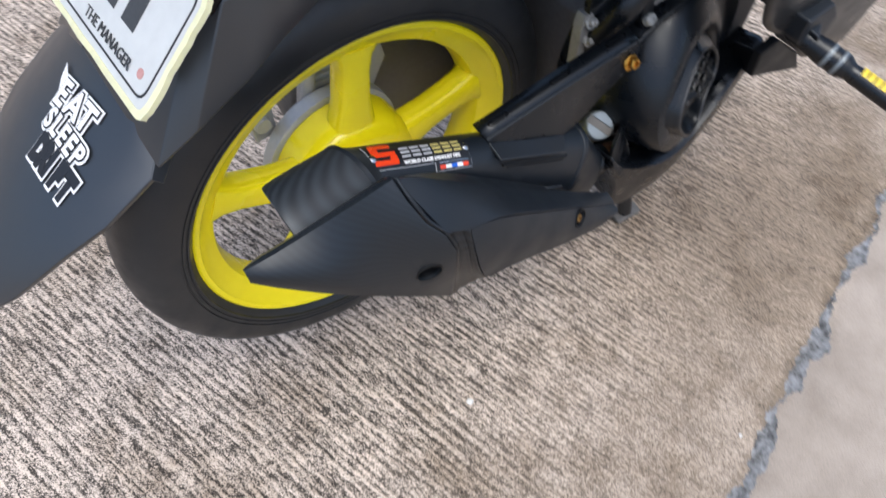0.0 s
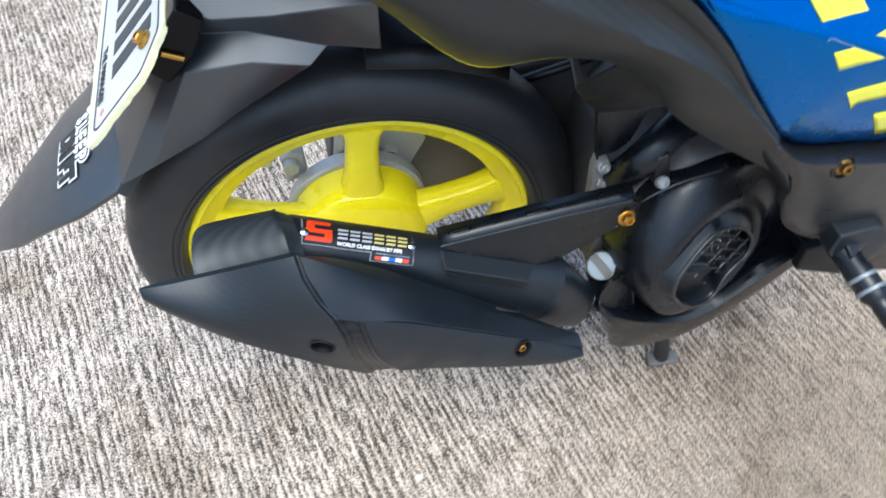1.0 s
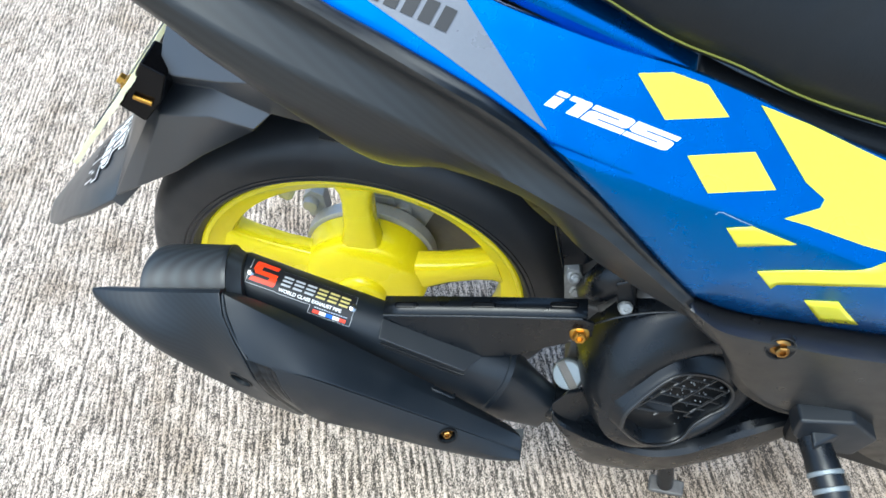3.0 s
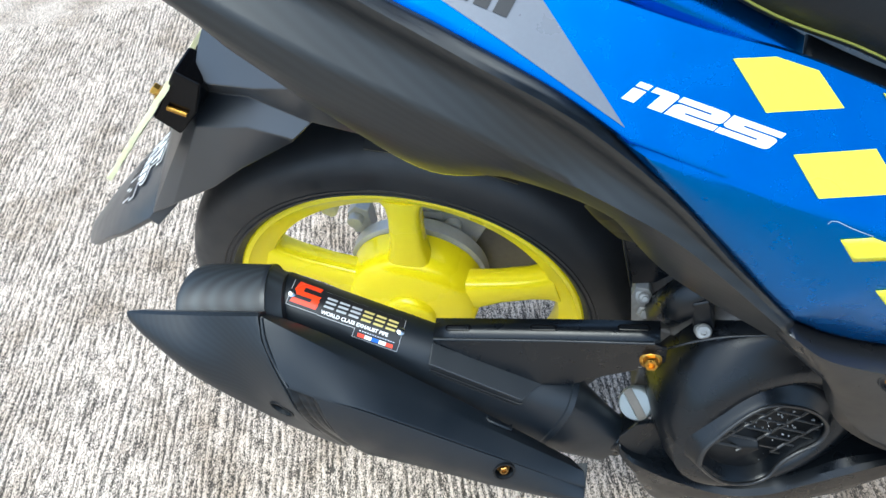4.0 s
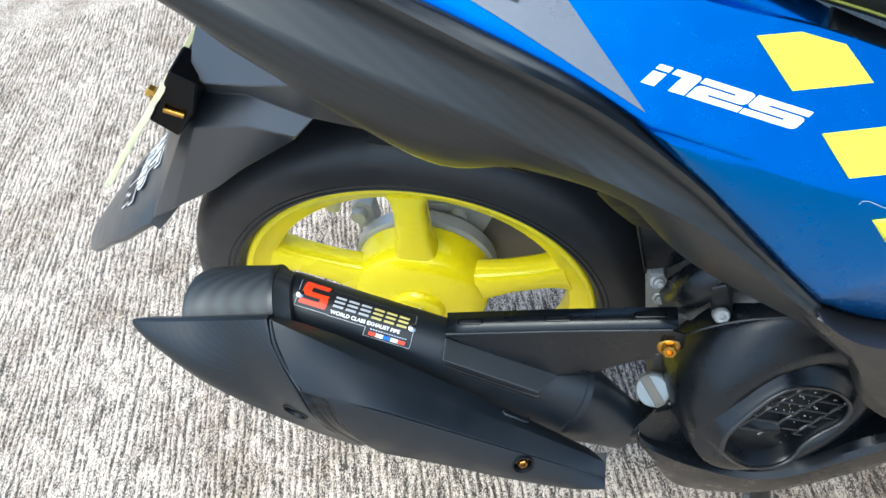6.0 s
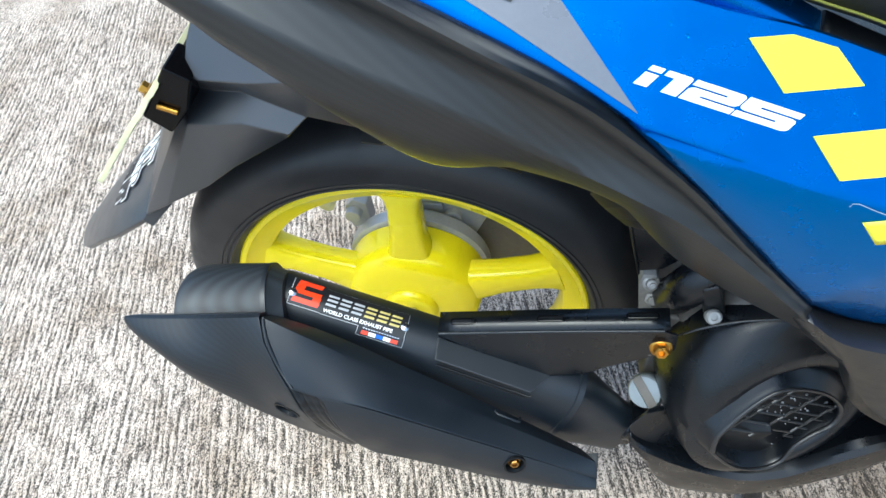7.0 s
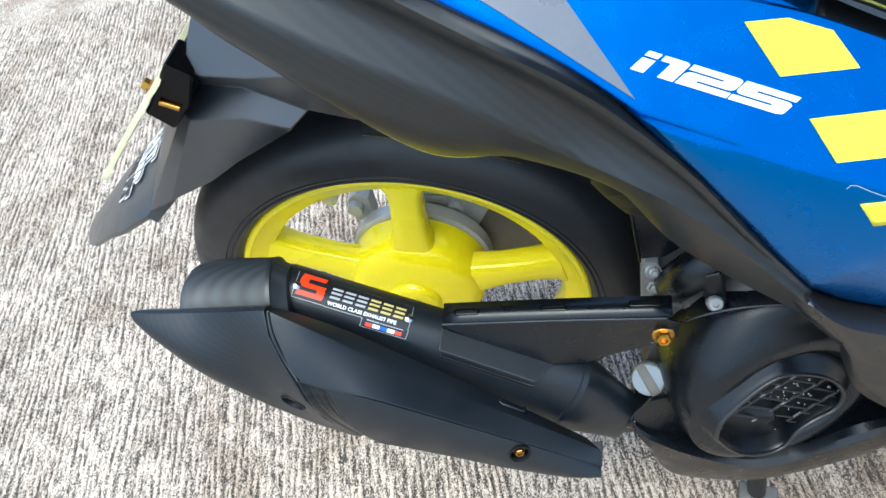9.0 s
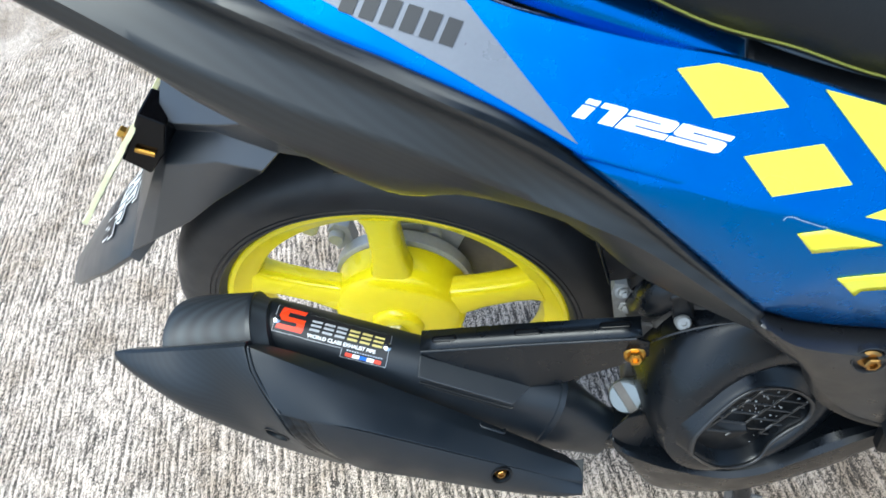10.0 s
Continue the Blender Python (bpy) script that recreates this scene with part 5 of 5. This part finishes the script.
    for p in [(0.2965, -0.1432, 0.6595), (0.2205, -0.1326, 0.6963), (0.2273, -0.1344, 0.692), (0.213, -0.1303, 0.7013)]:
        bm = bmesh.new()
        turned(bm, V(p), UPN, [(0.0006, 0.0004), (0.0009, 0.0006), (0.0012, 0.0004)], 14)
        part("dried_drop", bm, BLUE, panel, "dried water mark", smooth=40)
    # dark bars in place of the maker's name
    a, b = on_panel(0.0958, 0.7400), on_panel(0.1478, 0.7172)
    d, up = (b - a).normalized(), None
    up = UPN.cross(d)
    L = (b - a).length
    for k in range(6):
        bm = bmesh.new()
        o = a + d * (L * k / 6) + UPN * 0.0015
        w = L / 6 * 0.72
        slab(bm, [o, o + d * w, o + d * (w + 0.0015) + up * 0.0125, o + d * 0.0015 + up * 0.0125], UPN * 0.0004)
        part("name_bar", bm, DARKDECAL, panel, "dark bar", smooth=0)


bodywork()


def seat():
    # dark seat with yellow piping over a narrow blue inner panel
    base = [(-0.10, -0.06, 0.905), (0.05, -0.098, 0.818), (0.14, -0.112, 0.772), (0.20, -0.118, 0.745), (0.257, -0.1205, 0.7105), (0.299, -0.1205, 0.692), (0.345, -0.121, 0.670), (0.42, -0.12, 0.645), (0.52, -0.115, 0.615)]
    up1 = [V(p) + V((0, -0.004, 0.016)) for p in base]
    up2 = [V(p) + V((0, 0.012, 0.05)) for p in base]
    up3 = [V(p) + V((0, 0.06, 0.08)) for p in base]
    up4 = [V((p[0], MID, p[2] + 0.085)) for p in base]
    ob = shell("seat", [base, up1, up2, up3, up4], 44, SEATVINYL, scooter, "black seat with thin yellow piping", 0.004, smooth=50)
    bm = bmesh.new()
    sweep(bm, [V(p) + V((0, -0.0025, 0.002)) for p in curve(base, 44)], 0.0008, 6)
    part("piping", bm, PIPING, ob, "yellow seat piping", smooth=60)
    in0 = [(-0.10, -0.05, 0.895), (0.05, -0.085, 0.808), (0.14, -0.098, 0.760), (0.20, -0.104, 0.732), (0.25, -0.108, 0.708), (0.280, -0.109, 0.690)]
    in1 = [V(p) + V((0, -0.012, -0.018)) for p in in0]
    shell("inner_strip", [in0, in1], 24, BLUE, scooter, "narrow blue inner panel strip", 0.003)
    g0 = [(0.282, -0.108, 0.690), (0.32, -0.11, 0.672), (0.38, -0.11, 0.648), (0.52, -0.105, 0.60)]
    g1 = [V(p) + V((0, -0.012, -0.018)) for p in g0]
    shell("seat_gap", [g0, g1], 20, SEATVINYL, scooter, "black gap filler under the seat", 0.003)


seat()


def rear_fender():
    mirror = lambda p: V((p[0], 2 * MID - p[1], p[2]))
    # flap: a bent plate, from the flare to the tip
    st = [(-0.150, 0.050, 0.530, 0.545), (-0.1734, 0.0741, 0.4971, 0.5250), (-0.1948, 0.0885, 0.4757, 0.499), (-0.235, 0.086, 0.451, 0.469), (-0.270, 0.074, 0.428, 0.442), (-0.315, 0.056, 0.392, 0.405), (-0.357, 0.027, 0.356, 0.368)]
    global FLAP
    FLAP = st
    bm = bmesh.new()
    rings = []
    for x, w, ze, zc in st:
        row = []
        for k in (-1, -0.72, -0.4, 0, 0.4, 0.72, 1):
            f = abs(k)
            z = zc + (ze - zc) * (f ** 2.2)
            row.append(V((x, MID + k * w, z)))
        rings.append(row)
    loft(bm, rings, closed=False)
    flap = part("rear_fender", bm, FENDER, scooter, "matte black rear mudguard flap", smooth=25)
    mod = flap.modifiers.new("thick", "SOLIDIFY")
    mod.thickness, mod.offset = 0.006, -1.0
    mod = flap.modifiers.new("bevel", "BEVEL")
    mod.width, mod.segments, mod.limit_method, mod.angle_limit = 0.0012, 2, "ANGLE", radians(30)
    # flared corner: the side face that turns down from the flap's edge
    for side in (0, 1):
        bm = bmesh.new()
        q = [(-0.1734, -0.0421, 0.4971), (-0.1679, -0.0445, 0.4824), (-0.1883, -0.057, 0.4671), (-0.1948, -0.0565, 0.4757)]
        q = [V(p) if not side else mirror(p) for p in q]
        slab(bm, q, (0, 0.004 if not side else -0.004, 0))
        part("flap_corner", bm, FENDER, flap, "turned-down side of the flap", smooth=25, bevel=0.001)
    # faceted upper part that joins the tail
    for side in (0, 1):
        put = (lambda p: V(p)) if not side else mirror
        top = [(-0.058, 0.020, 0.692), (-0.046, 0.006, 0.683), (0.0, -0.010, 0.684), (0.03, -0.018, 0.678)]
        ua = [(-0.080, -0.034, 0.6275), (-0.046, -0.0364, 0.6365), (0.0, -0.050, 0.640), (0.03, -0.058, 0.640)]
        ub = [(-0.080, -0.0476, 0.6161), (-0.0396, -0.0581, 0.6199), (-0.0100, -0.0640, 0.6240), (0.03, -0.070, 0.628)]
        la = [(-0.0858, -0.0274, 0.5918), (-0.0619, -0.0333, 0.5944), (-0.0061, -0.0578, 0.5910), (0.03, -0.066, 0.588)]
        lb = [(-0.0859, -0.0467, 0.5753), (-0.0619, -0.0510, 0.5792), (-0.0208, -0.0650, 0.5802), (0.03, -0.072, 0.576)]
        lo = [(-0.1120, -0.0555, 0.5190), (-0.0800, -0.0560, 0.5410), (-0.0270, -0.0560, 0.5710), (0.03, -0.058, 0.570)]
        edge_c = [(-0.064, 0.010, 0.672), (-0.088, -0.012, 0.634), (-0.094, -0.024, 0.617), (-0.116, -0.014, 0.592), (-0.122, -0.032, 0.570), (-0.186, -0.0555, 0.482)]
        edge_m = [(-0.068, MID, 0.674), (-0.094, MID, 0.642), (-0.104, MID, 0.624), (-0.122, MID, 0.604), (-0.142, MID, 0.582), (-0.186, MID, 0.520)]
        rows = []
        for r, c, m in zip((top, ua, ub, la, lb, lo), edge_c, edge_m):
            mid_ac = (V(r[0]) + V(c)) * 0.5 + V((-0.006, -0.004, 0))
            rows.append([put(V(p)) for p in [m, c, mid_ac] + r])
        bm = bmesh.new()
        vs = [[bm.verts.new(p) for p in r] for r in rows]
        for k, (a, b) in enumerate(zip(vs, vs[1:])):
            for i in range(len(a) - 1 - (k >= 3)):
                bm.faces.new((a[i], a[i + 1], b[i + 1], b[i]))
        ob = part("fender_side", bm, FENDER, flap, smooth=24)
        mod = ob.modifiers.new("thick", "SOLIDIFY")
        mod.thickness, mod.offset = 0.003, 0.0
        mod = ob.modifiers.new("bevel", "BEVEL")
        mod.width, mod.segments, mod.limit_method, mod.angle_limit = 0.003, 3, "ANGLE", radians(20)
    # arch over the tyre
    bm = bmesh.new()
    rings = []
    for k in range(3):
        a = radians(62 + k * 12)
        r = 0.298
        rings.append([HUB + V((math.cos(a) * rr, y, math.sin(a) * rr)) for y, rr in ((-0.078, r - 0.010), (-0.062, r), (0.062, r), (0.078, r - 0.010))])
    loft(bm, rings, closed=False)
    ob = part("fender_arch", bm, CHAMBER, flap, "black inner arch over the tyre", smooth=30)
    mod = ob.modifiers.new("thick", "SOLIDIFY")
    mod.thickness = 0.003
    return flap


flap = rear_fender()


def flap_sticker():
    # words in white on a ragged white backing that follows the flap
    a, c = V((-0.206, 0.020, 0.506)), V((-0.252, 0.022, 0.480))
    down = (c - a).normalized()
    across = V((0.0, -1.0, -0.17)).normalized()
    nrm = across.cross(down).normalized()
    if nrm.z < 0:
        nrm = -nrm
    grow = 1.045

    def flap_z(x, y):
        """The height of the flap's upper face."""
        for (xa, wa, ea, ca), (xb, wb, eb, cb) in zip(FLAP, FLAP[1:]):
            if xb <= x <= xa:
                f = (x - xa) / (xb - xa)
                w, ze, zc = wa + (wb - wa) * f, ea + (eb - ea) * f, ca + (cb - ca) * f
                return zc + (ze - zc) * min(1.0, abs(y - MID) / w) ** 2.2
        return 0.5

    def settle(letters, lift):
        """Lay a mesh on the flap."""
        for v in letters.verts:
            v.co.z = flap_z(v.co.x, v.co.y) + lift + (0.0003 if v.index % 2 else 0.0)
        return letters

    P = lambda s, d, h=0.0: STK + (across * s + down * d) * grow + nrm * h
    words = (("EAT", (0.0000, 0.0195), (0.0460, 0.0140), 0.0245, 0.98), ("SLEEP", (0.0060, 0.0340), (0.0560, 0.0325), 0.0190, 0.88), ("DRIFT", (0.0125, 0.0550), (0.0630, 0.0535), 0.0245, 0.68))

    def placed(text, a, b, size, stretch, k, fat):
        """One letter of a word, laid along the line from a to b."""
        o = P(*a, 0.0013)
        ex = P(*b, 0.0013) - o
        turn = basis(o, ex, -down - ex.normalized() * (-down).dot(ex.normalized()))
        return lettering(text[k], size * grow, Matrix.Translation(ex * (k / len(text))) @ turn, 0, bold=fat, stretch=stretch)
    # the white backing runs round the letters, with a torn corner above the first word
    bm = bmesh.new()
    for word in words:
        for k in range(len(word[0])):
            absorb(bm, settle(placed(*word, k, 0.0042 if word[0] == "DRIFT" else 0.0034), 0.0012))
    torn = [(-0.0126, -0.0033), (-0.004, 0.0010), (0.010, 0.0035), (0.012, 0.0150), (0.002, 0.0170), (-0.008, 0.0060)]
    slab(bm, [V((p.x, p.y, flap_z(p.x, p.y) + 0.0010)) for p in (P(s, d) for s, d in torn)], (0, 0, 0.0004))
    ob = part("flap_sticker", bm, WHITE, flap, "worn white sticker of stacked words", smooth=0)
    for word in words:
        for k in range(len(word[0])):
            part("sticker_letter", settle(placed(*word, k, 0.0024 if word[0] == "DRIFT" else 0.0017), 0.0020), DARKDECAL, ob, smooth=0)
            if word[0] != "DRIFT":
                part("letter_face", settle(placed(*word, k, 0.0006), 0.0026), WHITE, ob, smooth=0)


STK = V((-0.2011, 0.0438, 0.4986))
flap_sticker()


def number_plate():
    # plate leaning back under the tail, in a cracked clear holder
    up = V((0.72, 0, 0.694)).normalized()
    out = V((-0.694, 0, 0.72)).normalized()
    right, left = -0.0755, 0.139
    o = V((-0.184, 0, 0.5455))
    P = lambda y, s, h=0.0: o + up * s + V((0, y, 0)) + out * h
    H, cut = 0.103, 0.026
    corners = [(right, 0), (right, H - cut), (right + cut, H), (left - cut, H), (left, H - cut), (left, 0)]
    rng = random.Random(4)
    rag = [(rng.uniform(-1, 1), rng.uniform(-1, 1)) for _ in range(200)]

    def outline(g, h, wild=0.0):
        """The plate's outline grown by g, with rounded corners and a ragged edge."""
        n = len(corners)
        sides = []
        for k in range(n):
            (y0, s0), (y1, s1) = corners[k], corners[(k + 1) % n]
            d = math.hypot(y1 - y0, s1 - s0)
            ny, ns = -(s1 - s0) / d, (y1 - y0) / d
            sides.append((ny, ns, ny * y0 + ns * s0 + g))
        at = []
        for k in range(n):
            (a, b, c), (d, e, f) = sides[k - 1], sides[k]
            w = a * e - b * d
            at.append(V(((c * e - b * f) / w, (a * f - c * d) / w)))
        pts = []
        for k in range(n):
            p, a, b = at[k], at[k - 1], at[(k + 1) % n]
            cutoff = 0.009 if k in (0, 5) else 0.005
            e0, e1 = p + (a - p).normalized() * cutoff, p + (b - p).normalized() * cutoff
            pts += [(e0.lerp(p, f)).lerp(p.lerp(e1, f), f) for f in (0, 0.25, 0.5, 0.75, 1)]
            e2 = b + (p - b).normalized() * (0.009 if (k + 1) % n in (0, 5) else 0.005)
            pts += [e1.lerp(e2, i / 10) for i in range(1, 10)]
        return [P(p.x + rag[i][0] * wild, p.y + rag[i][1] * wild, h + rag[-1 - i][0] * wild) for i, p in enumerate(pts)]
    bm = bmesh.new()
    loft(bm, [outline(0.0, 0.0), outline(0.0, 0.0015)])
    plate = part("number_plate", bm, PLATEWHITE, scooter, "crinkled white number plate with yellowed clear holder", smooth=30)
    bm = bmesh.new()
    a, b = outline(0.0032, -0.0016, 0.0005), outline(0.0032, 0.0022, 0.0005)
    c, d = outline(-0.0010, 0.0024, 0.0002), outline(-0.0010, -0.0016)
    loft(bm, [a, b, c, d, a], caps=False)
    bmesh.ops.remove_doubles(bm, verts=bm.verts, dist=1e-6)
    part("plate_holder", bm, PLATEEDGE, plate, "yellowed clear plastic holder", smooth=30)
    # thin black frame line, the word line and bars in place of the number
    bm = bmesh.new()
    loft(bm, [outline(-0.0058, 0.0014), outline(-0.0058, 0.0020), outline(-0.0070, 0.0020), outline(-0.0070, 0.0014)], caps=False)
    part("plate_border", bm, DARKDECAL, plate, "thin black border line", smooth=0)
    for k in range(6):
        y0 = left - 0.0215 - k * 0.0268
        bm = bmesh.new()
        slab(bm, [P(y0, 0.030, 0.0016), P(y0 - 0.0165, 0.030, 0.0016), P(y0 - 0.0165, 0.086, 0.0016), P(y0, 0.086, 0.0016)], out * 0.0004)
        part("number_bar", bm, PRINT, plate, "dark bar", smooth=0)
    m = basis(P(0.0185, 0.0108, 0.0017), V((0, -1, 0.02)), up)
    part("plate_lettering", lettering("THE MANAGER", 0.0105, m, 0, bold=-0.0001, stretch=0.90), PRINT, plate, smooth=0)
    bm = bmesh.new()
    turned(bm, P(-0.0565, 0.0175, 0.0016), out, [(0.0033, 0), (0.0033, 0.0003), (0.0024, 0.0004)], 12)
    part("red_seal", bm, PALERED, plate, "small faded red seal", smooth=0)
    # clamp, its gold bolts and black block behind the plate
    bm = bmesh.new()
    slab(bm, [(-0.100, -0.052, 0.630), (-0.084, -0.052, 0.618), (-0.098, -0.052, 0.592), (-0.121, -0.052, 0.571), (-0.137, -0.052, 0.588), (-0.128, -0.052, 0.597)], (0, 0.03, 0))
    part("plate_clamp", bm, GLOSSBLACK, plate, "glossy black plate clamp", smooth=25, bevel=0.002)
    bolt(plate, V((-0.128, -0.040, 0.601)) + out * 0.001, out, 0.0058)
    bm = bmesh.new()
    sweep(bm, [(-0.118, -0.0535, 0.599), (-0.105, -0.0535, 0.5925)], 0.0025, 10)
    part("clamp_pin", bm, GOLD, plate, "gold threaded pin", smooth=50)


number_plate()


def foot_peg():
    # folding passenger peg: black root, two pale rings, ribbed yellow rubber
    bm = bmesh.new()
    slab(bm, [(0.412, -0.186, 0.408), (0.452, -0.186, 0.412), (0.478, -0.186, 0.385), (0.470, -0.186, 0.352), (0.432, -0.186, 0.358), (0.414, -0.186, 0.382)], (0, 0.034, 0))
    slab(bm, [(0.425, -0.198, 0.390), (0.430, -0.198, 0.376), (0.456, -0.180, 0.370), (0.458, -0.180, 0.392)], (0, 0.03, 0.004))
    root = part("foot_peg", bm, BLACK, scooter, "black folding foot peg with yellow ribbed rubber", smooth=25, bevel=0.003)
    a, b = V((0.4315, -0.178, 0.3765)), V((0.4600, -0.310, 0.3500))
    d = (b - a).normalized()
    at = lambda s: a + d * s
    bm = bmesh.new()
    turned(bm, at(0), d, [(0.0105, -0.012), (0.012, 0.0), (0.0122, 0.022), (0.0130, 0.026), (0.0130, 0.053), (0.0108, 0.057), (0.0092, 0.062), (0.0098, 0.066), (0.0098, 0.135), (0.008, 0.142), (0.003, 0.144)], 28)
    part("peg_bar", bm, PLASTIC, root, smooth=35)
    for s in (0.034, 0.047):
        bm = bmesh.new()
        turned(bm, at(s), d, [(0.0128, -0.0022), (0.0138, -0.0014), (0.0138, 0.0014), (0.0128, 0.0022)], 28)
        part("peg_ring", bm, ZINC, root, "pale ring", smooth=40)
    _, u, w = frame_of(d)
    face = (V((0.2, -0.3, 1)) - d * V((0.2, -0.3, 1)).dot(d)).normalized()
    side = d.cross(face)
    for k in range(9):
        s = 0.070 + k * 0.0078
        bm = bmesh.new()
        rings = []
        for ang in range(-45, 46, 15):
            q = face * math.cos(radians(ang)) + side * math.sin(radians(ang))
            rings.append([at(s) + q * 0.0092, at(s) + q * 0.0114, at(s + 0.0058) + q * 0.0114, at(s + 0.0058) + q * 0.0092])
        loft(bm, rings)
        part("peg_rib", bm, PEGYELLOW, root, "yellow rubber rib", smooth=30)

    bm = bmesh.new()
    slab(bm, [(0.4414, -0.150, 0.2911), (0.4881, -0.152, 0.2733), (0.5572, -0.155, 0.2467), (0.5239, -0.155, 0.2897), (0.4563, -0.152, 0.3400), (0.4386, -0.148, 0.3251)], (0, 0.012, 0))
    slab(bm, [(0.4420, -0.148, 0.2930), (0.4390, -0.146, 0.3240), (0.4464, -0.108, 0.3090), (0.4700, -0.108, 0.2600)], (0.006, 0.004, 0))
    part("peg_arm", bm, CHAMBER, root, "black peg mounting arm", smooth=25, bevel=0.004)


foot_peg()


def centre_stand():
    bm = bmesh.new()
    sweep(bm, curve([(0.35, -0.02, 0.19), (0.365, -0.06, 0.12), (0.382, -0.088, 0.05), (0.388, -0.098, 0.008)], 16), 0.0105, 14)
    leg = part("centre_stand", bm, GREYPLASTIC, scooter, "grey steel centre stand leg", smooth=40)
    bm = bmesh.new()
    slab(bm, [(0.366, -0.108, 0.0), (0.410, -0.112, 0.0), (0.414, -0.092, 0.0), (0.370, -0.086, 0.0)], (0, 0, 0.009))
    part("stand_foot", bm, DIRTY, leg, "worn bare steel stand foot", smooth=25, bevel=0.003)
    bm = bmesh.new()
    sweep(bm, curve([(0.35, 0.09, 0.19), (0.365, 0.13, 0.12), (0.382, 0.155, 0.05), (0.388, 0.165, 0.008)], 16), 0.0105, 14)
    part("stand_leg", bm, GREYPLASTIC, leg, smooth=40)
    bm = bmesh.new()
    slab(bm, [(0.366, 0.172, 0.0), (0.410, 0.176, 0.0), (0.414, 0.156, 0.0), (0.370, 0.15, 0.0)], (0, 0, 0.009))
    part("stand_foot", bm, DIRTY, leg, smooth=25, bevel=0.003)


centre_stand()


# ---- loose things on the road ----
def pebble(x, y, r, seed):
    rng = random.Random(seed)
    bm = bmesh.new()
    bmesh.ops.create_icosphere(bm, subdivisions=2, radius=r)
    for v in bm.verts:
        v.co *= rng.uniform(0.82, 1.15)
        v.co.z *= 0.6
        v.co += V((x, y, r * 0.45 - 0.002))
    tagged(part("pebble", bm, CHALK, None, smooth=50), "small pale chalky pebble lying on the concrete", "pebble", "pebbles on the road")


for k, (x, y, r) in enumerate(((0.0146, -0.190, 0.0042), (0.262, -0.430, 0.0024))):
    pebble(x, y, r, k)
